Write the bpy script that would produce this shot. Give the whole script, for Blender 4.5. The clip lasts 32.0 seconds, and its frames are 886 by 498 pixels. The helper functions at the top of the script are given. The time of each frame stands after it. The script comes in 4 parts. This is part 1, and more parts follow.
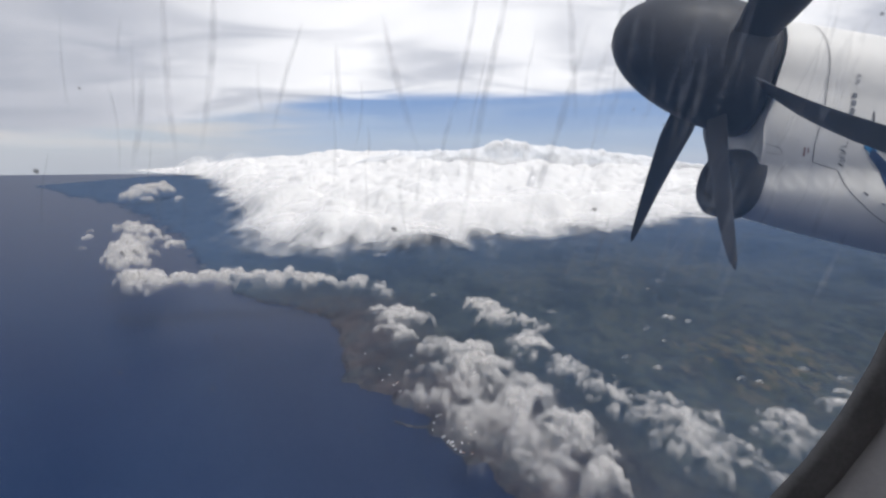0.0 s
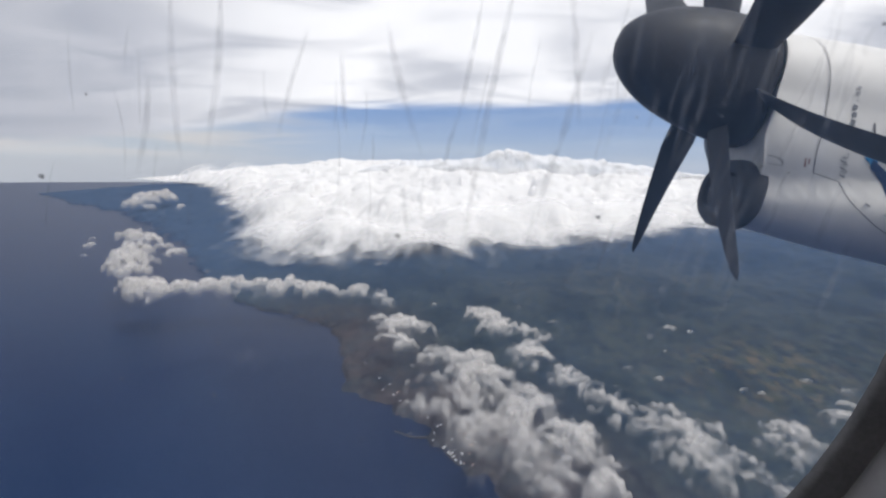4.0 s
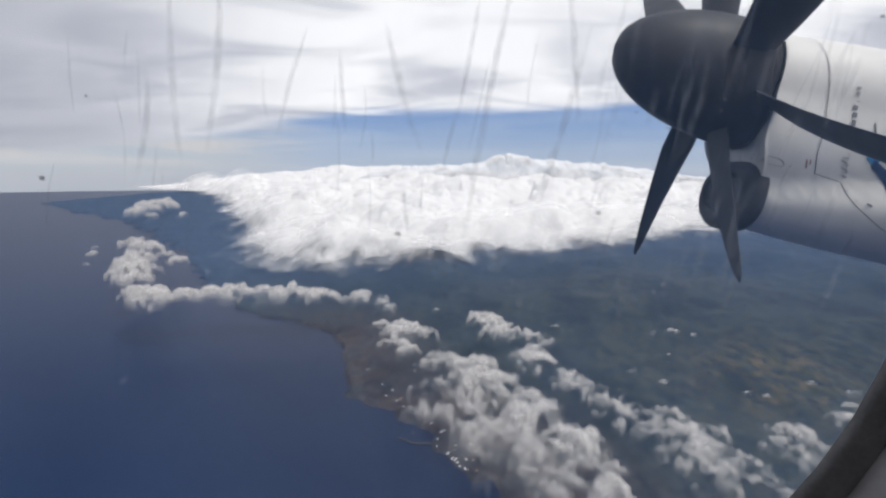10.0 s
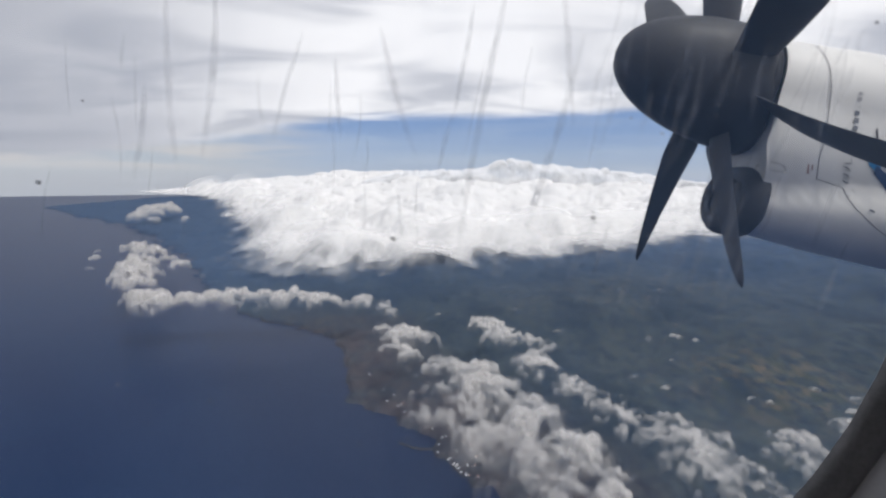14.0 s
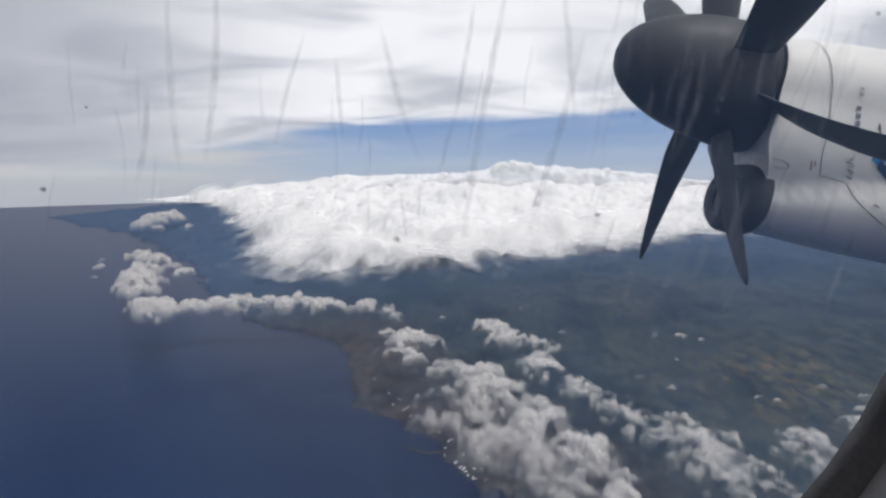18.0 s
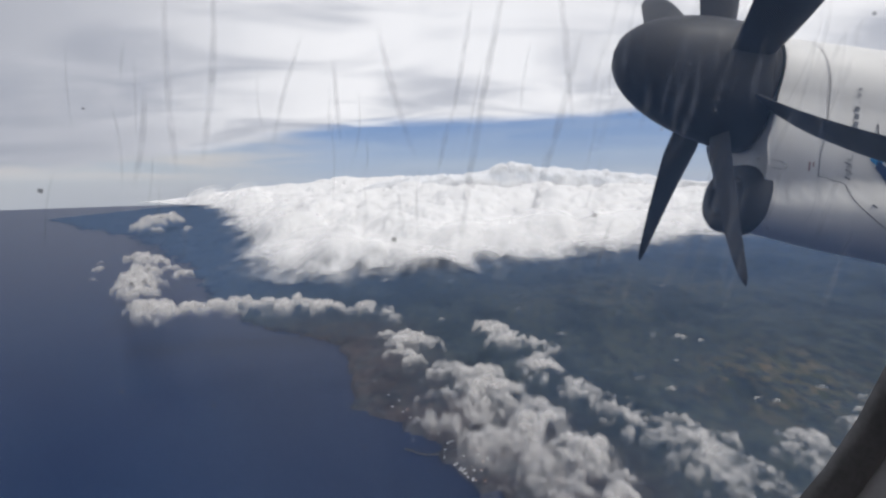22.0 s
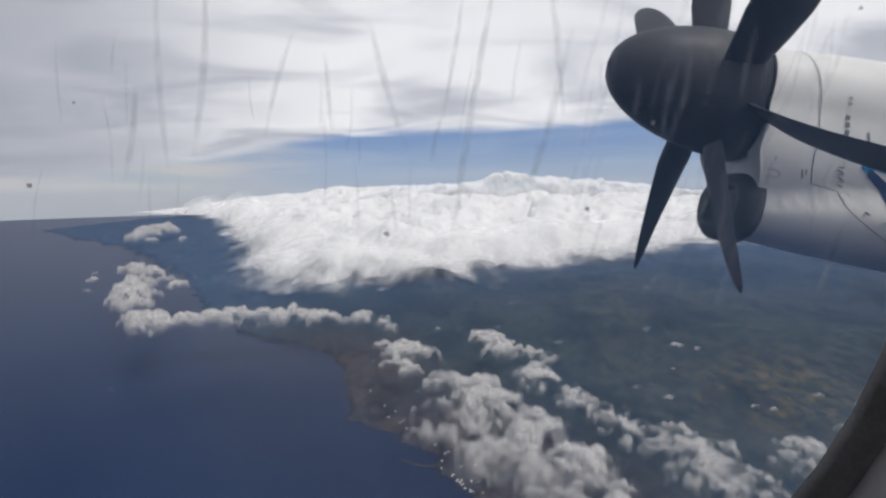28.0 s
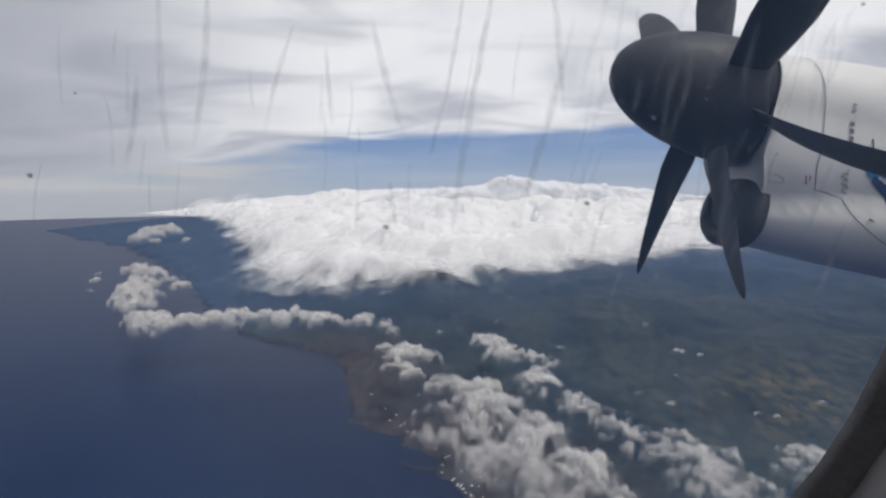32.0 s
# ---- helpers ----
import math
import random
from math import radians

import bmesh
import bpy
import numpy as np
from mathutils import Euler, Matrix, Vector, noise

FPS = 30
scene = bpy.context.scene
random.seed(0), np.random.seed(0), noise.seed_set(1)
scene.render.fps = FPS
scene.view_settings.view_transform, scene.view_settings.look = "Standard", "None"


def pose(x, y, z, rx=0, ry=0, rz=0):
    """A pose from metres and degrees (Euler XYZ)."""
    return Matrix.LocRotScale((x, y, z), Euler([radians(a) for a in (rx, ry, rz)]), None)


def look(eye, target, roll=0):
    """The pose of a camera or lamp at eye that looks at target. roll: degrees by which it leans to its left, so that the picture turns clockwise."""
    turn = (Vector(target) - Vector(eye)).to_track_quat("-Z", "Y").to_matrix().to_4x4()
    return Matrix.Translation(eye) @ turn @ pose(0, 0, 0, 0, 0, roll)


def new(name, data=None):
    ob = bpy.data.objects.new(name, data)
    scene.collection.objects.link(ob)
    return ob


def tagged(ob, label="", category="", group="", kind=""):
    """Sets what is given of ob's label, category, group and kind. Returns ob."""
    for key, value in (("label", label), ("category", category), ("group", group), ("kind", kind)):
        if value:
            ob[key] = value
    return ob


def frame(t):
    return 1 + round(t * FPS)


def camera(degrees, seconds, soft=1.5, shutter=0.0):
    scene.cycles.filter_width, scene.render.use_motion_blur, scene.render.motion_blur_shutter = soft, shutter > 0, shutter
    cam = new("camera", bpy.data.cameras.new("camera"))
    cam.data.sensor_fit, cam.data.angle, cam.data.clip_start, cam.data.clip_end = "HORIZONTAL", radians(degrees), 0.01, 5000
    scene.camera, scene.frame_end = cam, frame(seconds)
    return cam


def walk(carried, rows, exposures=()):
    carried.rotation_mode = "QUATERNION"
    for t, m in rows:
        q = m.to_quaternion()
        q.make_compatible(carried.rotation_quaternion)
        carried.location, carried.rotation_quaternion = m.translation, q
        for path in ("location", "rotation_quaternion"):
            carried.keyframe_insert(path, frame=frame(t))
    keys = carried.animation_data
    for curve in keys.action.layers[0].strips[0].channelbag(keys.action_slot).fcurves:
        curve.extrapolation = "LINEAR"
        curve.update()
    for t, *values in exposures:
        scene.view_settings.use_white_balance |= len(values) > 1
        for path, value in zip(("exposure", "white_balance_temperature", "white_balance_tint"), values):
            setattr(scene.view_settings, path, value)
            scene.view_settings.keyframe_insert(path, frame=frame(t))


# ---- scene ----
# ---- camera: held in the cabin of an aircraft, a hand's width from the window ----
cam = camera(83.7, 32.0, soft=2.5)
EYE = 150.0
ROWS = [
    (0.0, -0.0010, 0.0000, 0.0030, -0.60, -10.31, -0.56),
    (0.5, -0.0011, 0.0000, 0.0029, -0.89, -10.37, -1.82),
    (1.0, -0.0012, 0.0000, 0.0028, -1.10, -10.05, -2.53),
    (1.5, -0.0013, 0.0000, 0.0027, -1.12, -9.88, -2.28),
    (2.0, -0.0013, 0.0000, 0.0027, -1.10, -9.66, -1.60),
    (2.5, -0.0014, 0.0000, 0.0026, -0.84, -9.56, -0.93),
    (3.0, -0.0015, 0.0000, 0.0025, -0.60, -9.46, -0.83),
    (3.5, -0.0016, 0.0000, 0.0024, -0.44, -9.37, -0.77),
    (5.5, -0.0019, 0.0000, 0.0021, -0.40, -8.97, -1.02),
    (6.0, -0.0020, 0.0000, 0.0020, -0.33, -9.03, -1.01),
    (6.5, -0.0020, 0.0000, 0.0017, -0.29, -9.13, -0.76),
    (7.0, -0.0020, 0.0000, 0.0013, -0.19, -9.06, -0.70),
    (7.5, -0.0020, 0.0000, 0.0010, -0.23, -8.80, -0.51),
    (8.0, -0.0020, 0.0000, 0.0007, -0.28, -8.72, -0.61),
    (8.5, -0.0020, 0.0000, 0.0003, -0.42, -8.96, -0.43),
    (9.0, -0.0020, 0.0000, 0.0000, -0.43, -8.91, -0.25),
    (9.5, -0.0016, 0.0000, 0.0000, -0.33, -8.78, -0.19),
    (10.0, -0.0013, 0.0000, 0.0000, -0.32, -8.66, -0.20),
    (10.5, -0.0009, 0.0000, 0.0000, -0.29, -8.60, -0.20),
    (11.0, -0.0005, 0.0000, 0.0000, -0.18, -8.33, -0.39),
    (11.5, -0.0001, 0.0000, 0.0000, -0.08, -8.37, -0.59),
    (12.0, 0.0003, 0.0000, 0.0000, 0.03, -8.43, -0.75),
    (12.5, 0.0006, 0.0000, 0.0000, 0.06, -8.46, -0.70),
    (13.0, 0.0010, 0.0000, 0.0000, 0.04, -8.29, -0.49),
    (13.5, 0.0009, 0.0000, 0.0000, -0.09, -8.19, -0.42),
    (14.0, 0.0008, 0.0000, 0.0000, -0.11, -8.10, -0.28),
    (14.5, 0.0006, 0.0000, 0.0000, -0.10, -8.02, -0.34),
    (16.5, 0.0001, 0.0000, 0.0000, -0.05, -7.91, -0.22),
    (17.0, 0.0000, 0.0000, 0.0000, 0.00, -8.00, 0.00),
    (17.5, 0.0003, 0.0000, -0.0005, 0.06, -7.98, 0.52),
    (18.0, 0.0005, 0.0000, -0.0010, 0.10, -7.75, 0.74),
    (18.5, 0.0008, 0.0000, -0.0015, 0.10, -7.62, 0.56),
    (19.0, 0.0010, 0.0000, -0.0020, 0.06, -7.63, 0.49),
    (19.5, 0.0010, 0.0000, -0.0019, 0.02, -7.58, 0.70),
    (20.0, 0.0010, 0.0000, -0.0018, 0.06, -7.44, 0.77),
    (20.5, 0.0010, 0.0000, -0.0016, 0.09, -7.40, 0.85),
    (21.0, 0.0010, 0.0000, -0.0015, 0.15, -7.39, 0.85),
    (21.5, 0.0010, 0.0000, -0.0014, 0.17, -7.36, 0.80),
    (22.0, 0.0010, 0.0000, -0.0013, 0.00, -7.58, 0.88),
    (22.5, 0.0010, 0.0000, -0.0011, -0.13, -7.73, 0.99),
    (23.0, 0.0010, 0.0000, -0.0010, -0.58, -7.88, 1.40),
    (23.5, 0.0011, 0.0000, -0.0015, -0.68, -7.61, 1.44),
    (24.0, 0.0012, 0.0000, -0.0020, -0.70, -7.06, 1.43),
    (24.5, 0.0013, 0.0000, -0.0025, -0.68, -6.56, 1.52),
    (25.0, 0.0014, 0.0000, -0.0030, -0.66, -6.30, 1.48),
    (25.5, 0.0015, 0.0000, -0.0035, -0.64, -6.27, 1.35),
    (27.5, 0.0019, 0.0000, -0.0055, -0.46, -6.34, 0.86),
    (28.0, 0.0020, 0.0000, -0.0060, -0.47, -6.51, 1.03),
    (28.5, 0.0021, 0.0000, -0.0064, -0.58, -6.47, 1.11),
    (29.0, 0.0023, 0.0000, -0.0067, -0.51, -6.35, 1.05),
    (29.5, 0.0024, 0.0000, -0.0071, -0.40, -6.01, 0.75),
    (30.0, 0.0025, 0.0000, -0.0075, -0.39, -5.88, 0.55),
    (30.5, 0.0026, 0.0000, -0.0079, -0.36, -6.02, 0.52),
    (31.0, 0.0027, 0.0000, -0.0083, -0.27, -6.22, 0.63),
    (31.5, 0.0029, 0.0000, -0.0086, -0.18, -6.24, 0.57),
    (32.0, 0.0030, 0.0000, -0.0090, -0.13, -6.10, 0.55),
]

walk(cam, [(t, pose(x, y, EYE + z, 90 + pitch, roll, yaw)) for t, x, y, z, yaw, pitch, roll in ROWS],
     exposures=[(0.0, 0.10), (9.0, 0.05), (17.0, -0.03), (25.0, -0.12), (32.0, -0.20)])
scene.cycles.transparent_max_bounces = 96

# ---- light: a veiled sun above a high deck of cloud, with clear air towards the horizon ----
SUN_ELEVATION, SUN_AZIMUTH = 60.0, 125.0   # azimuth clockwise from +y


class Nodes:
    """Short-hand for building a node tree."""

    def __init__(self, tree):
        self.tree = tree
        tree.nodes.clear()

    def add(self, kind, inputs=None, **props):
        n = self.tree.nodes.new(kind)
        for k, v in props.items():
            setattr(n, k, v)
        for k, v in (inputs or {}).items():
            if isinstance(v, bpy.types.NodeSocket):
                self.tree.links.new(v, n.inputs[k])
            else:
                n.inputs[k].default_value = v
        return n

    def math(self, op, a, b=0.0, c=0.0):
        return self.add("ShaderNodeMath", {0: a, 1: b, 2: c}, operation=op).outputs[0]

    def mix(self, fac, a, b):
        n = self.add("ShaderNodeMix", data_type="RGBA")
        for k, v in ((0, fac), (6, a), (7, b)):
            if isinstance(v, bpy.types.NodeSocket):
                self.tree.links.new(v, n.inputs[k])
            else:
                n.inputs[k].default_value = v
        return n.outputs[2]

    def step(self, x, lo, hi, a=0.0, b=1.0):
        return self.add("ShaderNodeMapRange", {0: x, 1: lo, 2: hi, 3: a, 4: b}, interpolation_type="SMOOTHSTEP").outputs[0]

    def noise(self, vec, scale, detail=4.0, rough=0.55, distort=0.0):
        return self.add("ShaderNodeTexNoise", {"Vector": vec, "Scale": scale, "Detail": detail, "Roughness": rough, "Distortion": distort}).outputs[0]

    def scaled(self, vec, x, y, z):
        return self.add("ShaderNodeMapping", {0: vec, 3: (x, y, z)}).outputs[0]


def rgb(r, g, b):
    return (r, g, b, 1.0)


world = bpy.data.worlds.new("sky")
scene.world = world
world.use_nodes = True
w = Nodes(world.node_tree)
sky = w.add("ShaderNodeTexSky", sky_type="NISHITA", sun_disc=False, sun_elevation=radians(SUN_ELEVATION), sun_rotation=radians(SUN_AZIMUTH), altitude=1500.0)
way = w.add("ShaderNodeTexCoord").outputs["Generated"]
sep = w.add("ShaderNodeSeparateXYZ", {0: way})
wx, wy, wz = sep.outputs
# the deck seen in perspective: streaks that crowd together towards the horizon
lift = w.math("ADD", w.math("MAXIMUM", wz, 0.0), 0.13)
deck_at = w.add("ShaderNodeCombineXYZ", {0: w.math("DIVIDE", wx, lift), 1: w.math("DIVIDE", wy, lift), 2: 0.0}).outputs[0]
streak = w.noise(w.scaled(deck_at, 0.95, 1.7, 1.0), 1.0, 6.0, 0.52, 0.8)
broad = w.noise(w.scaled(deck_at, 0.42, 0.6, 1.0), 1.0, 3.0, 0.5, 0.3)
deck_tone = w.math("ADD", w.math("MULTIPLY", streak, 0.55), w.math("MULTIPLY", broad, 0.45))
deck_light = w.step(deck_tone, 0.36, 0.56)
deck_colour = w.mix(deck_light, rgb(0.56, 0.58, 0.64), rgb(1.03, 1.03, 1.05))
# towards the nose the deck thickens and greys
nose = w.step(w.math("ADD", w.math("MULTIPLY", wx, -1.0), w.math("MULTIPLY", broad, 0.5)), 0.42, 0.95)
deck_colour = w.mix(w.math("MULTIPLY", nose, 0.8), deck_colour, rgb(0.37, 0.39, 0.45))
edge = w.math("ADD", wz, w.math("MULTIPLY", w.math("SUBTRACT", streak, 0.5), 0.035))
edge = w.math("ADD", edge, w.math("MULTIPLY", w.step(wx, -0.05, -0.72), 0.095))
deck_mask = w.step(edge, 0.112, 0.135)
blue = w.mix(w.step(wz, 0.0, 0.13), rgb(0.41, 0.49, 0.66), rgb(0.20, 0.32, 0.60))
veil = w.noise(w.scaled(way, 2.0, 2.0, 26.0), 1.6, 4.0, 0.55, 0.4)
blue = w.mix(w.math("MULTIPLY", w.step(wx, -0.20, -0.48), 0.9), blue, rgb(0.47, 0.50, 0.58))
blue = w.mix(w.math("MULTIPLY", w.step(veil, 0.42, 0.72), 0.25), blue, rgb(0.62, 0.68, 0.78))
clear = w.mix(0.22, blue, w.add("ShaderNodeVectorMath", {0: sky.outputs[0], 3: 0.10}, operation="SCALE").outputs[0])
low = w.math("MULTIPLY", w.math("MULTIPLY", w.step(wz, 0.005, 0.03), w.step(wx, -0.14, -0.45)), w.step(w.noise(w.scaled(way, 2.2, 2.2, 30.0), 1.5, 4.0, 0.6, 0.5), 0.38, 0.60))
clear = w.mix(w.math("MULTIPLY", low, 0.8), clear, rgb(0.68, 0.66, 0.64))
both = w.mix(deck_mask, clear, deck_colour)
w.add("ShaderNodeOutputWorld", {0: w.add("ShaderNodeBackground", {0: both, 1: 1.0}).outputs[0]})

sun = new("sun", bpy.data.lights.new("sun", "SUN"))
sun.data.energy, sun.data.angle, sun.data.color = 1.75, radians(11), (1.0, 0.96, 0.90)
az, el = radians(SUN_AZIMUTH), radians(SUN_ELEVATION)
sun.matrix_world = look((0, 0, EYE + 40), Vector((0, 0, EYE + 40)) - Vector((math.sin(az) * math.cos(el), math.cos(az) * math.cos(el), math.sin(el))))

# ---- materials ----


def material(name):
    m = bpy.data.materials.new(name)
    m.use_nodes = True
    n = Nodes(m.node_tree)
    at = n.add("ShaderNodeTexCoord").outputs["Object"]
    return m, n, at


def finish(n, shader):
    n.add("ShaderNodeOutputMaterial", {0: shader})


def painted(name, colour, rough=0.45, spread=0.15, scale=8.0, metal=0.0, bump=0.02, coat=0.0):
    """Paint, rubber or metal with grime at two scales."""
    m, n, at = material(name)
    big, small = n.noise(at, scale, 4.0), n.noise(at, scale * 9, 3.0)
    tone = n.math("ADD", n.math("MULTIPLY", big, 0.65), n.math("MULTIPLY", small, 0.35))
    dark = rgb(*[c * (1 - spread) for c in colour])
    lite = rgb(*[min(1.0, c * (1 + spread)) for c in colour])
    col = n.mix(n.step(tone, 0.3, 0.7), dark, lite)
    b = n.add("ShaderNodeBump", {"Strength": bump, "Distance": 0.01, "Height": small})
    r = n.step(big, 0.3, 0.7, rough * 0.85, min(1.0, rough * 1.15))
    s = n.add("ShaderNodeBsdfPrincipled", {"Base Color": col, "Roughness": r, "Metallic": metal, "Normal": b.outputs[0], "Coat Weight": coat})
    finish(n, s.outputs[0])
    return m


def sea_material():
    m, n, at = material("sea")
    swell = n.noise(n.scaled(at, 1.0, 1.6, 1.0), 0.25, 5.0, 0.6, 0.3)
    drift = n.noise(n.scaled(at, 0.6, 1.0, 1.0), 0.006, 4.0, 0.55, 0.8)
    col = n.mix(n.step(drift, 0.35, 0.65), rgb(0.003, 0.014, 0.054), rgb(0.004, 0.018, 0.060))
    # the sea's colour turns paler and greyer towards the coast
    off = n.math("ADD", n.add("ShaderNodeSeparateXYZ", {0: at}).outputs[0], n.math("MULTIPLY", n.add("ShaderNodeSeparateXYZ", {0: at}).outputs[1], 0.42))
    off = n.math("ADD", off, n.math("MULTIPLY", drift, 60.0))
    col = n.mix(n.step(off, -90.0, 110.0), col, rgb(0.014, 0.024, 0.058))
    b = n.add("ShaderNodeBump", {"Strength": 0.12, "Distance": 0.5, "Height": swell})
    s = n.add("ShaderNodeBsdfPrincipled", {"Base Color": col, "Roughness": 0.3, "IOR": 1.33, "Normal": b.outputs[0], "Specular IOR Level": 0.09})
    finish(n, s.outputs[0])
    return m


def land_material():
    m, n, at = material("hillside")
    seen = n.scaled(at, 1.0, 0.62, 1.0)
    cells = n.add("ShaderNodeTexVoronoi", {"Vector": n.scaled(at, 0.20, 0.085, 0.0), "Scale": 1.0, "Randomness": 0.9})
    field = n.add("ShaderNodeSeparateColor", {0: cells.outputs["Color"]}).outputs[0]
    wood, scrub = n.noise(seen, 0.018, 7.0, 0.62, 0.2), n.noise(seen, 0.13, 8.0, 0.68)
    fine = n.noise(at, 0.8, 4.0, 0.6)
    green = n.mix(n.step(scrub, 0.36, 0.66), rgb(0.028, 0.045, 0.068), rgb(0.060, 0.076, 0.084))
    plots = n.mix(field, rgb(0.052, 0.066, 0.054), rgb(0.175, 0.140, 0.098))
    farmed = n.add("ShaderNodeAttribute", attribute_name="farmed").outputs["Fac"]
    open_land = n.math("MULTIPLY", farmed, n.step(n.noise(seen, 0.12, 7.0, 0.68), 0.42, 0.58))
    col = n.mix(n.math("MULTIPLY", open_land, 0.75), green, plots)
    col = n.mix(n.math("MULTIPLY", n.step(wood, 0.46, 0.60), 0.6), col, rgb(0.014, 0.027, 0.046))
    # air haze painted into the land's colour: bluer with distance
    haze_tint = n.add("ShaderNodeAttribute", attribute_name="haze_tint").outputs["Fac"]
    col = n.mix(n.math("MULTIPLY", haze_tint, n.step(scrub, 0.25, 0.7, 0.95, 0.55)), col, rgb(0.056, 0.100, 0.192))
    shore = n.add("ShaderNodeAttribute", attribute_name="shore").outputs["Fac"]
    lava = n.mix(n.step(scrub, 0.35, 0.65), rgb(0.044, 0.040, 0.049), rgb(0.088, 0.077, 0.082))
    col = n.mix(n.math("MULTIPLY", shore, n.step(n.noise(at, 0.045, 5.0, 0.65), 0.30, 0.62, 0.35, 1.0)), col, lava)
    bare = n.math("MULTIPLY", shore, n.step(n.noise(at, 0.22, 5.0, 0.65, 0.6), 0.56, 0.70))
    col = n.mix(n.math("MULTIPLY", bare, 0.7), col, rgb(0.14, 0.112, 0.108))
    col = n.mix(n.step(fine, 0.25, 0.75, 0.0, 0.35), col, rgb(0.012, 0.016, 0.014))
    b = n.add("ShaderNodeBump", {"Strength": 0.35, "Distance": 0.8, "Height": n.noise(at, 0.25, 3.0, 0.55)})
    s = n.add("ShaderNodeBsdfPrincipled", {"Base Color": col, "Roughness": 0.95, "Normal": b.outputs[0], "Specular IOR Level": 0.15})
    finish(n, s.outputs[0])
    return m


def cloud_material(name, grain, colour=(0.93, 0.93, 0.94), through_it=0.35, own=0.7, tear=0.6, relief=1.0):
    """Cloud: thin edges let the ground show, the thick middle is dense and white."""
    m, n, at = material(name)
    depth = n.add("ShaderNodeAttribute", attribute_name="thickness").outputs["Fac"]
    wisp = n.noise(at, grain, 6.0, 0.62, 0.4)
    alpha = n.math("MINIMUM", n.math("MULTIPLY", depth, n.step(wisp, 0.3, 0.7, 1.0 - tear, 1.0 + tear)), 1.0)
    lumps = n.noise(at, grain * 1.4, 5.0, 0.55, 0.5)
    b = n.add("ShaderNodeBump", {"Strength": 0.8, "Distance": relief, "Height": lumps})
    # light scattered many times inside the cloud evens out its slopes
    even = n.add("ShaderNodeVectorMath", {0: b.outputs[0], 1: (own, own, own), 2: (0.0, 0.0, 1.0 - own)}, operation="MULTIPLY_ADD").outputs[0]
    even = n.add("ShaderNodeVectorMath", {0: even}, operation="NORMALIZE").outputs[0]
    lit = n.add("ShaderNodeBsdfDiffuse", {0: rgb(*colour), "Normal": even})
    thru = n.add("ShaderNodeBsdfTranslucent", {0: rgb(*colour)})
    body = n.add("ShaderNodeMixShader", {0: through_it, 1: lit.outputs[0], 2: thru.outputs[0]})
    s = n.add("ShaderNodeMixShader", {0: alpha, 1: n.add("ShaderNodeBsdfTransparent").outputs[0], 2: body.outputs[0]})
    finish(n, s.outputs[0])
    return m


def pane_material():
    """Scuffed acrylic: nearly clear; a thin dirt film catches the daylight, its blue tint standing in for air haze."""
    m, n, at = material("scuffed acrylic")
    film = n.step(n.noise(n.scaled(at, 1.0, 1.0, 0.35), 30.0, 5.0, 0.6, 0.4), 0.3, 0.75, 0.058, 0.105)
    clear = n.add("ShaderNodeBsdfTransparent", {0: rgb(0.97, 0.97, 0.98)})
    haze_dust = n.add("ShaderNodeBsdfTranslucent", {0: rgb(0.36, 0.58, 1.0)})
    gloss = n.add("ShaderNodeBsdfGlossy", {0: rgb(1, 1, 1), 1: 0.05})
    s = n.add("ShaderNodeMixShader", {0: film, 1: clear.outputs[0], 2: haze_dust.outputs[0]})
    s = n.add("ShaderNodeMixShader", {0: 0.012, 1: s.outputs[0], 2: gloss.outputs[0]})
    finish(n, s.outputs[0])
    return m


def smear_material(name, colour, strength):
    """Streaks and drops dried on the pane."""
    m, n, at = material(name)
    a = n.math("MULTIPLY", n.step(n.noise(at, 160.0, 4.0, 0.6), 0.3, 0.7, 0.35, 1.0), strength)
    fade = n.add("ShaderNodeAttribute", attribute_name="thickness").outputs["Fac"]
    a = n.math("MULTIPLY", a, fade)
    s = n.add("ShaderNodeMixShader", {0: a, 1: n.add("ShaderNodeBsdfTransparent").outputs[0],
                                     2: n.add("ShaderNodeBsdfTranslucent", {0: rgb(*colour)}).outputs[0]})
    finish(n, s.outputs[0])
    return m


SEA, LAND = sea_material(), land_material()
BANK, PUFF = cloud_material("cloud bank", 0.05, (0.945, 0.94, 0.935), 0.18, 0.85, 0.12, 0.5), cloud_material("cumulus", 0.22, (0.81, 0.795, 0.78), 0.42, 0.45, 0.5, 0.6)
HAZE = cloud_material("far cumulus", 0.012, (0.90, 0.915, 0.94), 0.25, 0.45, 0.0, 5.0)
WHITE = painted("white gloss paint", (0.72, 0.715, 0.695), 0.42, 0.07, 3.0, bump=0.01)
CHARCOAL = painted("charcoal erosion paint", (0.022, 0.023, 0.028), 0.6, 0.3, 5.0)
RUBBER_AND_SHADE = painted("black de-icing rubber and intake shade", (0.024, 0.025, 0.030), 0.7, 0.3, 9.0)
BLADE = painted("grey-black blade paint", (0.026, 0.027, 0.033), 0.65, 0.3, 6.0)
SEAM = painted("dark seam", (0.10, 0.10, 0.11), 0.7, 0.2, 20.0)
LETTER = painted("grey lettering", (0.17, 0.18, 0.20), 0.5, 0.1, 20.0)
PALE_LETTER = painted("faded lettering", (0.38, 0.38, 0.39), 0.5, 0.1, 20.0)
RED = painted("red stencil", (0.34, 0.22, 0.21), 0.6, 0.2, 20.0)
EMBLEM = painted("blue emblem", (0.03, 0.20, 0.42), 0.4, 0.15, 10.0)
EMBLEM_DARK = painted("navy emblem", (0.02, 0.05, 0.13), 0.4, 0.15, 10.0)
SEAL = painted("black window seal", (0.19, 0.185, 0.185), 0.75, 0.25, 60.0, bump=0.1)
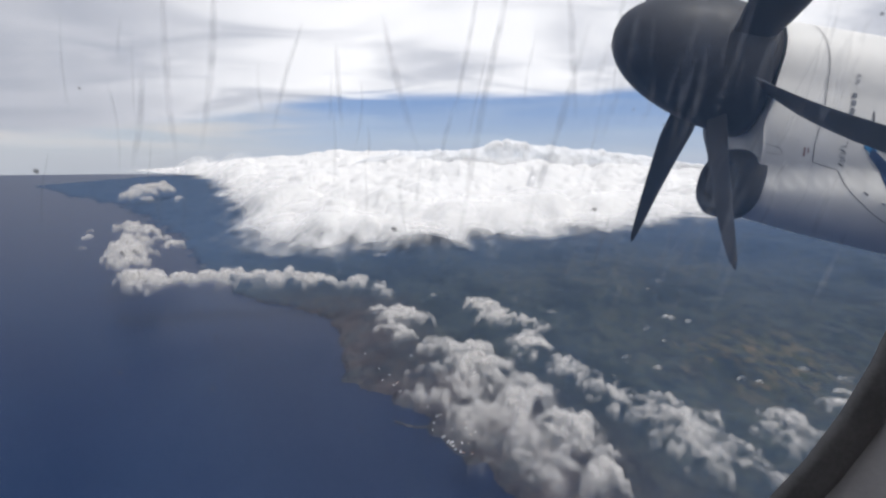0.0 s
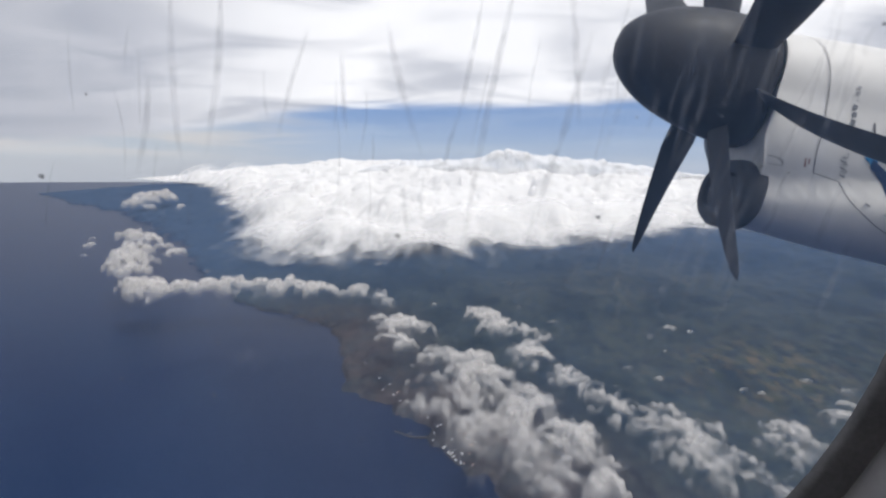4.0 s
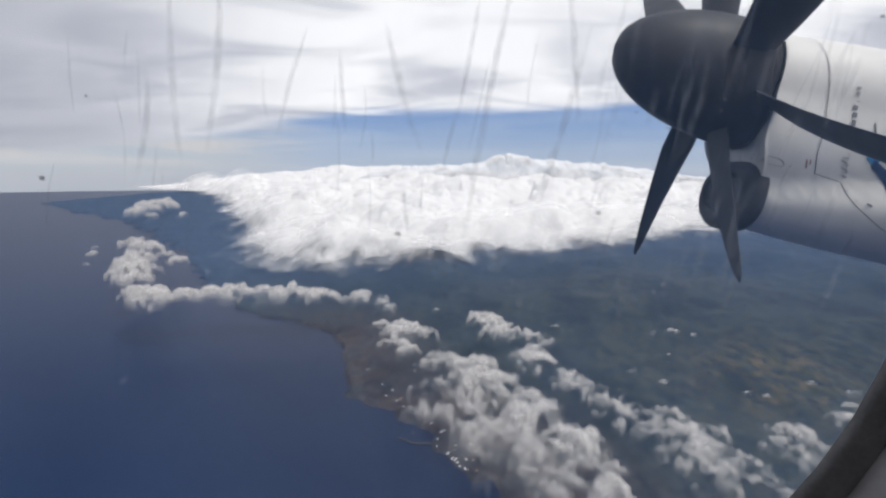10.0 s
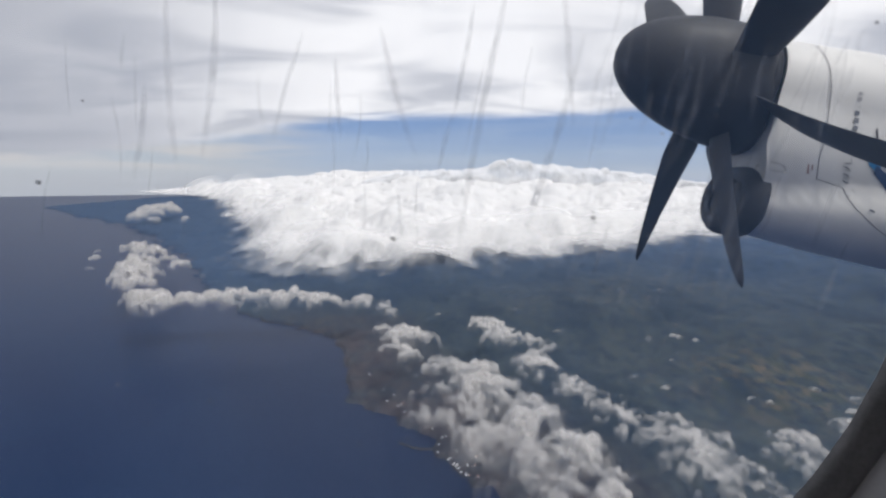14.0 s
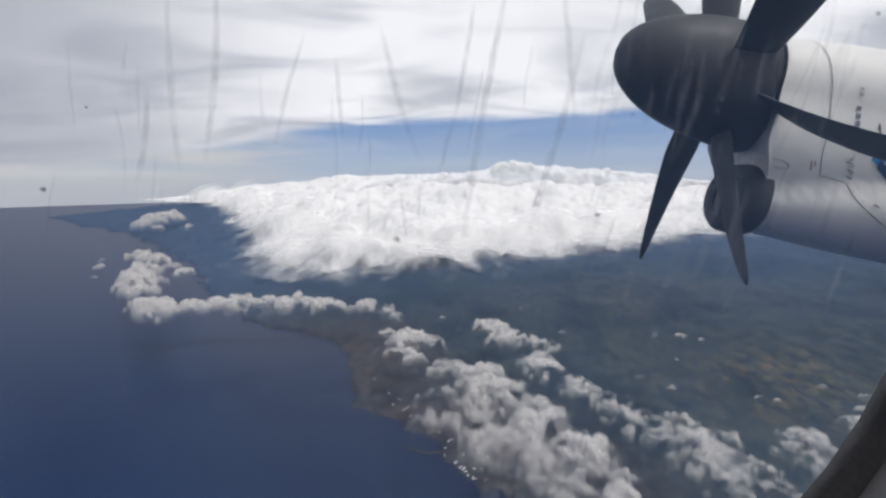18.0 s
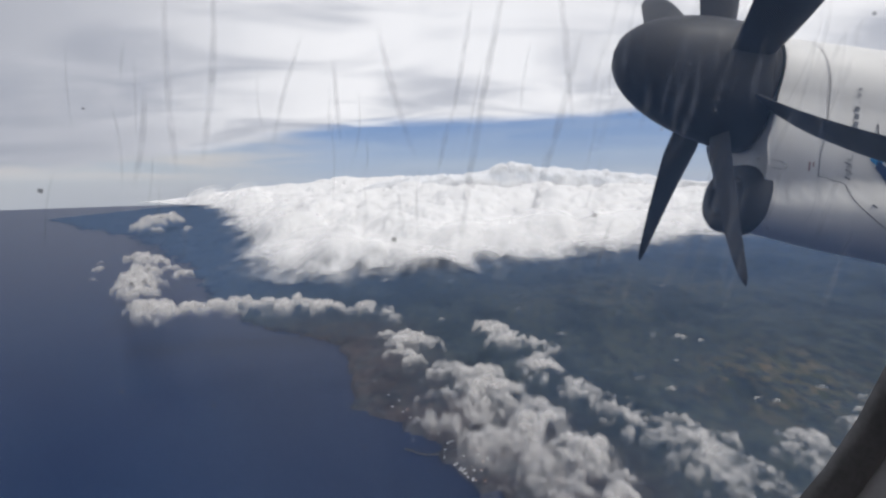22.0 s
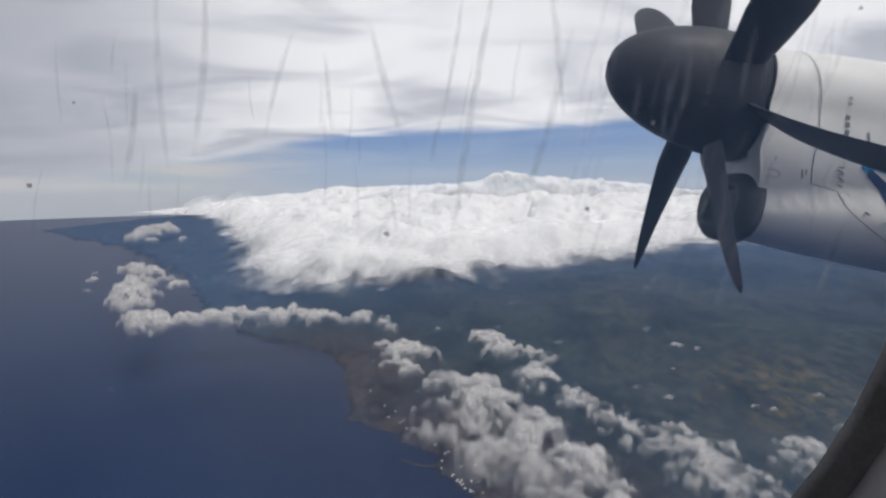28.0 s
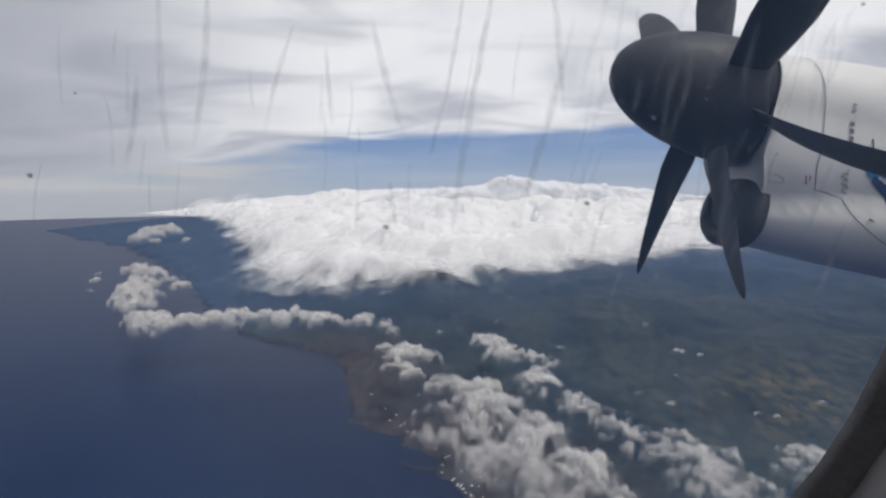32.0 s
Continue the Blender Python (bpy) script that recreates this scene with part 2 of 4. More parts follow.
LINING = painted("grey cabin lining", (0.78, 0.76, 0.75), 0.6, 0.06, 50.0, bump=0.05)
PLASTER = painted("white plaster", (0.78, 0.77, 0.74), 0.8, 0.08, 1.0)
TILES = painted("terracotta roof", (0.34, 0.15, 0.09), 0.85, 0.25, 2.0)
SHEET = painted("pale sheet-metal roof", (0.55, 0.55, 0.55), 0.6, 0.1, 1.0)
ROCK = painted("black lava rock", (0.045, 0.042, 0.042), 0.9, 0.4, 0.6, bump=0.4)
PANE, STREAK, SPOT = pane_material(), smear_material("grey streak", (0.34, 0.34, 0.37), 0.42), smear_material("pale dried drop", (0.7, 0.7, 0.7), 0.34)
FLECK = smear_material("dark fleck", (0.03, 0.03, 0.035), 0.85)
FAINT, PALE = smear_material("faint streak", (0.40, 0.40, 0.43), 0.22), smear_material("pale streak", (0.6, 0.6, 0.62), 0.18)

# ---- mesh helpers ----


def mesh_of(name, verts, faces, mat, smooth=True):
    me = bpy.data.meshes.new(name)
    me.from_pydata([tuple(map(float, v)) for v in verts], [], [tuple(map(int, q)) for q in faces])
    me.materials.append(mat)
    me.polygons.foreach_set("use_smooth", [smooth] * len(me.polygons))
    me.update()
    return me


def grid_mesh(name, verts, quads, mat, **floats):
    """A large mesh from arrays, with named values at its corners."""
    me = bpy.data.meshes.new(name)
    me.vertices.add(len(verts))
    me.vertices.foreach_set("co", np.asarray(verts, dtype=np.float32).ravel())
    me.loops.add(len(quads) * 4)
    me.loops.foreach_set("vertex_index", np.asarray(quads, dtype=np.int32).ravel())
    me.polygons.add(len(quads))
    me.polygons.foreach_set("loop_start", np.arange(0, len(quads) * 4, 4, dtype=np.int32))
    me.polygons.foreach_set("use_smooth", np.ones(len(quads), dtype=bool))
    for key, val in floats.items():
        me.attributes.new(key, "FLOAT", "POINT").data.foreach_set("value", np.asarray(val, dtype=np.float32))
    me.materials.append(mat)
    me.update(calc_edges=True)
    me.validate()
    return me


def part(name, me, parent, label=""):
    ob = new(name, me)
    ob.parent = parent
    return tagged(ob, label)


def hash3(i, j, k):
    h = (i.astype(np.int64) * 374761393 + j.astype(np.int64) * 668265263 + k.astype(np.int64) * 2147483647) & 0xFFFFFFFF
    h = ((h ^ (h >> 13)) * 1274126177) & 0xFFFFFFFF
    return ((h ^ (h >> 16)) & 0xFFFFFF) / float(0xFFFFFF)


def value_noise(x, y, z=0.0):
    x, y = np.asarray(x, float), np.asarray(y, float)
    z = np.zeros_like(x) + z
    i, j, k = np.floor(x), np.floor(y), np.floor(z)
    u, v, t = x - i, y - j, z - k
    u, v, t = (a * a * a * (a * (a * 6 - 15) + 10) for a in (u, v, t))
    out = 0
    for a in (0, 1):
        for b in (0, 1):
            for c in (0, 1):
                out = out + hash3(i + a, j + b, k + c) * (u if a else 1 - u) * (v if b else 1 - v) * (t if c else 1 - t)
    return out


def fbm(x, y, octaves=5, gain=0.5, z=0.0):
    total, amp, norm = 0.0, 1.0, 0.0
    for o in range(octaves):
        total = total + amp * value_noise(x * 2 ** o + 17.3 * o, y * 2 ** o - 9.1 * o, z + 3.7 * o)
        norm += amp
        amp *= gain
    return total / norm


def billow(x, y, octaves=4, gain=0.55, z=0.0):
    """Heaped lumps with round tops and sharp clefts."""
    total, amp, norm = 0.0, 1.0, 0.0
    for o in range(octaves):
        total = total + amp * np.abs(2 * value_noise(x * 2 ** o + 31.7 * o, y * 2 ** o + 5.3 * o, z + 2.9 * o) - 1) ** 0.8
        norm += amp
        amp *= gain
    return total / norm


def smoothstep(x, lo, hi):
    t = np.clip((x - lo) / (hi - lo), 0, 1)
    return t * t * (3 - 2 * t)


def polygon_distance(x, y, pts):
    """Metres inside the closed plan line pts; negative outside."""
    pts = np.array(pts, float)
    best = np.full(x.shape, 1e9)
    inside = np.zeros(x.shape, bool)
    for (ax, ay), (bx, by) in zip(pts, np.roll(pts, -1, axis=0)):
        ex, ey = bx - ax, by - ay
        t = np.clip(((x - ax) * ex + (y - ay) * ey) / (ex * ex + ey * ey), 0, 1)
        best = np.minimum(best, np.hypot(x - ax - t * ex, y - ay - t * ey))
        inside ^= ((ay > y) != (by > y)) & (x < ex * (y - ay) / (ey if ey else 1e-9) + ax)
    return np.where(inside, best, -best)


def quads_of(rows, cols, keep=None):
    a = np.arange(rows * cols).reshape(rows, cols)
    q = np.stack([a[:-1, :-1], a[:-1, 1:], a[1:, 1:], a[1:, :-1]], -1).reshape(-1, 4)
    if keep is not None:
        q = q[keep.ravel()[q].any(axis=1)]
    return q


# ---- sea and island ----
n_ring, n_turn = 60, 160
rr = np.concatenate([[0.0], np.geomspace(60, 4950, n_ring - 1)])
ta = np.linspace(0, 2 * np.pi, n_turn)
R, T = np.meshgrid(rr, ta, indexing="ij")
sea = new("water", grid_mesh("water", np.stack([R * np.sin(T), R * np.cos(T), 0 * R], -1).reshape(-1, 3), quads_of(n_ring, n_turn), SEA))
tagged(sea, "dark blue open sea with a faint swell", "sea", kind="structure")

COAST = [(-1960, 2458), (-1372, 1891), (-1017, 1573), (-720, 1240), (-452, 880), (-334, 690), (-262, 585), (-205, 520), (-170, 500),
         (-99, 454), (-80, 385), (-60, 318), (-15, 278), (8, 240), (30, 208), (60, 150), (110, 40), (160, -200), (400, -900),
         (4600, -900), (4600, 4700), (-900, 4700), (-1500, 3500), (-1900, 2750)]


def ragged(x, y):
    far = np.hypot(x, y)
    size = np.clip(far / 420, 0.6, 4.0)
    jx = (fbm(x / 34, y / 34, 5, 0.6) - 0.5) * 30 * size
    jy = (fbm(x / 34 + 50, y / 34 + 80, 5, 0.6) - 0.5) * 30 * size
    cove = (fbm(x / 9, y / 9, 3, 0.5, 2.0) - 0.5) * 14 * size
    return polygon_distance(x + jx, y + jy, COAST) + cove


def land_height(x, y):
    d = ragged(x, y)
    rise = 100 * (1 - np.exp(-np.maximum(d, 0) / 900)) + 0.012 * np.maximum(d, 0)
    gully = (fbm(x / 90, y / 90, 5, 0.55) - 0.5) * np.clip(d / 8, 0, 22) * 0.8
    cliff = np.where(d > 0, 1.6 * smoothstep(d, 0, 4), d * 0.3)
    return np.where(d > 0, cliff + np.maximum(rise + gully, 0.0), np.maximum(d * 0.3, -6) - 0.15), d


na, nr = 620, 430
az_g = np.radians(np.linspace(-52, 75, na))
r_g = np.geomspace(120, 4700, nr)
RG, AG = np.meshgrid(r_g, az_g, indexing="ij")
LX, LY = RG * np.sin(AG), RG * np.cos(AG)
LZ, LD = land_height(LX, LY)
FARM = (202, 298)
settled = smoothstep(LD, 95, 25) * smoothstep(np.hypot(LX, LY), 620, 420)
farm = 1.5 * np.exp(-(((LX - FARM[0]) / 38) ** 2 + ((LY - FARM[1]) / 40) ** 2)) + 0.45 * np.exp(-(((LX - 210) / 120) ** 2 + ((LY - 520) / 70) ** 2)) + 0.13 * smoothstep(LX, -40, 200)
# the painted haze grows between 380 and 900 metres out
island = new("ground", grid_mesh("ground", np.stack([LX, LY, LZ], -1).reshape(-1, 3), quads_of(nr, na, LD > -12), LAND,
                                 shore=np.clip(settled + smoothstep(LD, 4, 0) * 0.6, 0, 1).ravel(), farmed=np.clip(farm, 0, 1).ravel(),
                                 haze_tint=smoothstep(np.hypot(LX, LY), 380, 900).ravel()))
tagged(island, "dark green volcanic slope with fields and a ragged lava shore", "island", kind="structure")

# ---- clouds ----


def heaped(ax0, ax1, wx, wy, heads, windows, swell, steep=1.0):
    """The top of a heap of round heads (x, y, z, radius) over a plan grid, each falling away all round."""
    top = np.full(wx.shape, -1e6)
    for (hx, hy, hz, hr), (lo0, hi0, lo1, hi1) in zip(heads, windows):
        i0, i1 = np.searchsorted(ax0, (lo0, hi0))
        j0, j1 = np.searchsorted(ax1, (lo1, hi1))
        if i1 <= i0 or j1 <= j0:
            continue
        rad = hr * (1 + swell)
        d = ((wx[i0:i1, j0:j1] - hx) ** 2 + (wy[i0:i1, j0:j1] - hy) ** 2) / rad ** 2
        z = hz + rad * steep * (0.85 - 0.75 * d - 0.25 * d * d)
        np.maximum(top[i0:i1, j0:j1], z, out=top[i0:i1, j0:j1])
    return top


def cloud_body(name, x, y, shells, mat, label, category, group=""):
    """Nested veils (height, opacity), thin outside and dense inside, as one cloud."""
    rows, cols = x.shape
    verts, quads, thick, count = [], [], [], 0
    first = np.unique(quads_of(rows, cols, shells[0][1] > 0))
    cx, cy = float(x.ravel()[first].mean()), float(y.ravel()[first].mean())
    cz = float(shells[0][0].ravel()[first].min())
    heart = int(np.argmax(shells[-1][1]))
    heart -= heart % cols == cols - 1
    seam_at = []
    for z, inner in shells:
        q = quads_of(rows, cols, inner > 0.004)
        if not len(q):
            continue
        used = np.unique(q)
        back = np.full(rows * cols, -1)
        back[used] = np.arange(len(used))
        verts.append(np.stack([x.ravel()[used] - cx, y.ravel()[used] - cy, z.ravel()[used] - cz], -1))
        quads.append(back[q] + count)
        if back[heart] >= 0 and back[heart + 1] >= 0:
            seam_at.append((back[heart] + count, back[heart + 1] + count))
        thick.append(inner.ravel()[used])
        count += len(used)
    if len(seam_at) > 1:
        quads.append(np.array([(a, b, d, c) for (a, b), (c, d) in zip(seam_at, seam_at[1:])]))
    ob = new(name, grid_mesh(name, np.concatenate(verts), np.concatenate(quads), mat, thickness=np.concatenate(thick)))
    ob.location = (cx, cy, cz)
    return tagged(ob, label, category, group)


def sprout(lobes, base, seed, tall=0.8, young=7, small=26, spread=1.0):
    """Heads of a cumulus: each lobe (x, y, radius) carries smaller heads, and those smaller ones still."""
    r = random.Random(seed)
    heads = []
    for lx, ly, lr in lobes:
        heads.append((lx, ly, base - lr * 0.25, lr * 0.8))
        for n, size, away in ((young, 0.46, 0.62), (small, 0.22, 0.92)):
            for _ in range(n):
                t, d = r.uniform(0, 2 * math.pi), lr * spread * away * math.sqrt(r.random())
                k = lr * size * r.uniform(0.55, 1.1)
                lift = math.sqrt(max(0.0, 1 - (d / (lr * spread)) ** 2)) * lr * tall
                heads.append((lx + d * math.cos(t), ly + d * math.sin(t), base + lift * r.uniform(0.45, 0.95) - k * 0.35, k))
    return heads


VEILS = ((0.28, 0.07), (0.17, 0.13), (0.07, 0.20), (-0.02, 0.27), (-0.11, 0.33))


def cumulus(name, lobes, base, step, seed, label, group, mat, dense=1.0, tall=0.8, young=7, small=26, spread=1.0, ragged_by=0.7, torn_by=1.0, fill=1):
    lobes = np.array(lobes, float)
    size = float(np.median(lobes[:, 2]))
    if fill > 1:
        lobes = along(lobes, len(lobes) * fill)
        r = np.random.default_rng(int(seed))
        lobes[:, :2] += r.uniform(-0.35, 0.35, (len(lobes), 2)) * lobes[:, 2:3]
        lobes[:, 2] *= r.uniform(0.6, 1.1, len(lobes))
    pad = lobes[:, 2:3] * 1.9 * spread
    (x0, y0), (x1, y1) = (lobes[:, :2] - pad).min(0), (lobes[:, :2] + pad).max(0)
    ax0, ax1 = np.arange(x0, x1, step), np.arange(y0, y1, step)
    x, y = np.meshgrid(ax0, ax1, indexing="ij")
    push = size * ragged_by
    wx_ = x + (fbm(x / size * 1.6, y / size * 1.6, 5, 0.6, seed) - 0.5) * push * 2
    wy_ = y + (fbm(x / size * 1.6 + 40, y / size * 1.6 + 11, 5, 0.6, seed) - 0.5) * push * 2
    heads = sprout(lobes, base, int(seed), tall, young, small, spread)
    wind = [(hx - hr * 2 - push, hx + hr * 2 + push, hy - hr * 2 - push, hy + hr * 2 + push) for hx, hy, hz, hr in heads]
    curl = fbm(x / size + 9, y / size - 4, 3, 0.5, seed + 7) * 1.2
    torn = fbm(x / size * 1.5 + curl, y / size * 1.5 - curl * 0.7, 7, 0.64, seed + 9) - 0.5
    fine = (fbm(x / size * 3.2, y / size * 3.2, 5, 0.6, seed + 3) - 0.5) * size * 0.29
    floor = base - size * 0.15
    shells = []
    for swell, share in VEILS:
        z = heaped(ax0, ax1, wx_, wy_, heads, wind, swell) + fine
        inner = np.clip((z - floor) / (size * 0.95), 0, 1)
        depth = dense * share * inner ** 1.7 * smoothstep(torn * torn_by + 0.30 * (inner - 0.5), -0.09, 0.20)
        shells.append((np.maximum(z, floor), 1 - np.exp(-depth)))
    return cloud_body(name, x, y, shells, mat, label, "cloud", group)


def along(points, n):
    """n places evenly along a plan line of (x, y, radius)."""
    p = np.array(points, float)
    s = np.concatenate([[0], np.cumsum(np.hypot(*np.diff(p[:, :2], axis=0).T))])
    u = np.linspace(0, s[-1], n)
    return np.stack([np.interp(u, s, p[:, k]) for k in range(3)], -1)


# the great bank that lies on the mountain's flank
na, nr = 1000, 420
az_b = np.radians(np.linspace(-44, 50, na))
r_b = np.geomspace(430, 4600, nr)
RB, AB = np.meshgrid(r_b, az_b, indexing="ij")
BX, BY = RB * np.sin(AB), RB * np.cos(AB)
BANK_EDGE = [(-2900, 4600), (-2500, 3700), (-1700, 2850), (-1050, 2200), (-560, 1250), (-345, 760), (-245, 650), (-132, 624), (-35, 618), (60, 636),
             (165, 660), (275, 688), (430, 735), (700, 772), (1200, 800), (4600, 800), (4600, 4600)]


def bank_crest(x, y):
    """Height of the bank's smooth top, and metres inside its edge."""
    far = np.hypot(x, y)
    turn = np.degrees(np.arctan2(x, y))
    inside = polygon_distance(x, y, BANK_EDGE)
    far_top = 152 + 26 * fbm(x / 500, y / 500, 3, 0.5, 2.0) - 62 * smoothstep(turn, -21, -36) + 12 * np.exp(-((turn + 19.5) / 5) ** 2) - 34 * smoothstep(turn, -4, 12) - 14 * smoothstep(turn, 12, 28)
    under = np.where(far > 2600, 60.0, land_height(x, y)[0])
    under = np.maximum(under, 14.0)
    climb = smoothstep(inside, -80, 1150) ** 0.8
    return under + 4 + np.maximum(climb * (far_top - under), 0), inside


crest_b, into = bank_crest(BX, BY)
push = np.clip(RB * 0.012, 6, 30)
WBX = BX + (fbm(BX / 34, BY / 34, 4, 0.5, 3.0) - 0.5) * push * 2
WBY = BY + (fbm(BX / 34 + 20, BY / 34 + 60, 4, 0.5, 4.0) - 0.5) * push * 2


def bank_windows(heads):
    out = []
    for hx, hy, hz, hr in heads:
        far, turn = math.hypot(hx, hy), math.atan2(hx, hy)
        reach = hr * 2 + min(30.0, max(6.0, far * 0.012))
        out.append((far - reach, far + reach, turn - reach / far, turn + reach / far))
    return out


rb = np.random.default_rng(11)
heads_b, top_b = [], crest_b - 10
for count, size, sink in ((420, 0.10, 0.42), (1500, 0.050, 0.36), (3600, 0.024, 0.42), (4000, 0.011, 0.46)):
    turn, far = np.radians(rb.uniform(-43, 49, count)), np.exp(rb.uniform(np.log(500), np.log(3600), count))
    hx, hy = far * np.sin(turn), far * np.cos(turn)
    i, j = np.clip(np.searchsorted(r_b, far), 0, nr - 1), np.clip(np.searchsorted(az_b, turn), 0, na - 1)
    rad = far * size * rb.uniform(0.55, 1.15, count) * np.where(far > 1500, 0.7, 1.0) * (1 - 0.6 * smoothstep(np.degrees(turn), -22, -29))
    batch = [(hx[k], hy[k], top_b[i[k], j[k]] - rad[k] * (sink + rb.uniform(0.0, 0.35)), rad[k]) for k in np.nonzero(into[i, j] > -40)[0]]
    top_b = np.maximum(top_b, heaped(r_b, az_b, WBX, WBY, batch, bank_windows(batch), 0.0, 0.8))
    heads_b += batch
wind_b = bank_windows(heads_b)
curl_b = fbm(BX / 60, BY / 60, 3, 0.5, 5.0) * 1.2
under_b = np.where(RB > 2600, 60.0, np.maximum(land_height(BX, BY)[0], 14.0)) + 0.8
rim_b = into - 32 + (fbm(BX / 40 + curl_b * 0.4, BY / 50, 7, 0.62, 12.0) - 0.5) * 105
torn_b = fbm(BX / 22 + curl_b, BY / 30 - curl_b, 6, 0.6, 8.0) - 0.5
settle = smoothstep(rim_b, -25, 95) ** 0.5
bank_veils = []
for swell, reach, dense in ((0.30, -45, 0.30), (0.14, -30, 0.6), (0.0, -10, 3.2)):
    z = top_b if swell == 0 else np.maximum(heaped(r_b, az_b, WBX, WBY, heads_b, wind_b, swell, 0.8), top_b)
    depth = dense * smoothstep(rim_b + torn_b * 85, reach, reach + 150) ** 1.4
    if swell:
        depth = depth * (1 - smoothstep(rim_b, 110, 260))
    bank_veils.append((under_b + np.maximum(z - under_b, 0.5) * settle + swell, np.where(RB < 3800, 1 - np.exp(-depth), 0)))
cloud_body("cloud_bank", BX, BY, bank_veils, BANK, "broad white cloud bank draped over the mountain slope", "cloud bank")

G = "low cumulus along the coast"
cumulus("cumulus_cloud", [(-274, 434, 19.4), (-251, 427, 19.6), (-233, 439, 15.8), (-217, 449, 15.8), (-186, 450, 17.8), (-155, 448, 14.3), (-124, 451, 16.3), (-91, 447, 12.4), (-66, 438, 10.5), (-45, 415, 8.0)],
        33, 0.8, 1.0, "long white cloud roll lying across the shore", G, PUFF, dense=2.9, tall=0.8, fill=2, torn_by=0.75)
cumulus("cumulus_cloud", [(-319, 512, 23.8), (-396, 623, 15.5), (-355, 632, 26.1), (-320, 609, 13.5), (-481, 780, 16.5), (-413, 704, 14.7)],
        34, 0.9, 2.0, "ragged white cumulus over the sea by the shore", G, PUFF, dense=1.9, tall=0.9, spread=1.15, fill=2, torn_by=1.4)
cumulus("cumulus_cloud", [(-892, 1527, 44.5), (-896, 1631, 42.6), (-792, 1288, 24.2), (-658, 1261, 19.6)],
        36, 1.6, 3.0, "white cumulus off the dark headland", G, PUFF, dense=1.6, tall=0.8, spread=1.0, fill=2, torn_by=1.5)
cumulus("cumulus_cloud", [(-492, 692, 8.8), (-448, 619, 5.3), (-534, 761, 5.4)],
        33, 0.7, 4.0, "small detached cumulus wisp above the sea", G, PUFF, dense=0.8, tall=0.7, spread=1.2)
cumulus("cumulus_cloud", [(-29, 330, 17.0), (-9, 335, 13.6), (-40, 358, 9.8), (-21, 300, 8.2), (-45, 333, 7.1)],
        36, 0.5, 5.0, "broken cumulus tufts above the coastal fields", G, PUFF, dense=2.3, tall=0.6, spread=1.15, fill=2, torn_by=1.1)
cumulus("cumulus_cloud", [(0, 291, 14.4), (18, 263, 16.0), (34, 240, 17.6), (43, 215, 17.4), (51, 189, 16.0), (59, 170, 15.6), (66, 155, 14.8)],
        36, 0.5, 6.0, "large soft grey-white cumulus above the village", G, PUFF, dense=2.5, tall=0.58, spread=1.0, fill=2, torn_by=0.8)
cumulus("cumulus_cloud", [(-5, 243, 14.1), (6, 216, 16.8), (19, 197, 16.9), (30, 177, 16.9), (39, 159, 15.9)],
        35, 0.55, 7.0, "thin veil of cumulus trailing over the village", G, PUFF, dense=1.1, tall=0.5, spread=1.1)
cumulus("cumulus_cloud", [(29, 371, 12.9), (43, 344, 14.3), (60, 325, 13.8), (76, 320, 7.7), (47, 291, 10.1), (63, 276, 12.7), (73, 253, 12.7), (82, 233, 11.4), (89, 217, 12.8)],
        36, 0.5, 31.0, "broken line of white cumulus tufts", G, PUFF, dense=3.0, tall=0.6, spread=1.15, fill=2, torn_by=0.95)
cumulus("cumulus_cloud", [(105, 218, 11.0), (88, 196, 8.9), (106, 201, 12.8), (112, 187, 14.0), (93, 175, 11.0), (119, 176, 14.3), (101, 163, 12.7), (124, 166, 12.4)],
        36, 0.5, 9.0, "soft white cumulus drifting over the woods", G, PUFF, dense=1.45, tall=0.55, spread=1.1, fill=2, torn_by=1.5)
cumulus("cumulus_cloud", [(137, 194, 6.6), (155, 199, 10.1), (140, 183, 10.0), (155, 187, 6.8)],
        36, 0.5, 10.0, "curled white cumulus tuft over the woods", G, PUFF, dense=1.3, tall=0.5, spread=1.0, fill=2, torn_by=1.4)
cumulus("cumulus_cloud", [(189, 215, 7.0), (219, 243, 4.0), (204, 227, 4.5)],
        36, 0.5, 11.0, "thin white cumulus scrap over the woods", G, PUFF, dense=1.2, tall=0.5, spread=1.1, torn_by=1.4)
for k, (px, py, pr) in enumerate([(169, 346, 5.1), (181, 340, 2.8), (87, 360, 3.1), (112, 274, 2.5), (124, 259, 2.8), (161, 244, 3.2), (170, 242, 2.2), (205, 258, 3.2), (147, 302, 2.0), (-95, 612, 10.1), (-68, 576, 6.1), (-123, 568, 4.7), (-148, 618, 4.4), (-128, 486, 2.9), (-3, 405, 2.9)]):
    cumulus("cumulus_cloud", [(px, py, pr), (px + pr * 0.9, py + pr * 0.5, pr * 0.7), (px - pr * 0.9, py - pr * 0.3, pr * 0.6)], 36, max(0.3, pr / 8), 20.0 + k,
            "small scrap of white cumulus", G, PUFF, dense=1.3, tall=0.35, torn_by=1.3, young=4, small=10)
# farther cumulus heads that stand behind the bank, falling away towards the tail
SKYLINE = [(-420, 120), (-190, 176), (104, 186), (180, 196), (240, 226), (300, 226), (374, 208), (499, 198), (743, 180), (1054, 138), (1300, 100)]
FX, FY = np.meshgrid(np.arange(-420, 1300, 3.0), np.arange(1840, 2280, 4.0), indexing="ij")
crest = np.interp(FX, [p[0] for p in SKYLINE], [p[1] for p in SKYLINE]) - 95
crest = np.apply_along_axis(lambda c: np.convolve(np.pad(c, 18, mode="edge"), np.ones(37) / 37, mode="valid"), 0, crest)
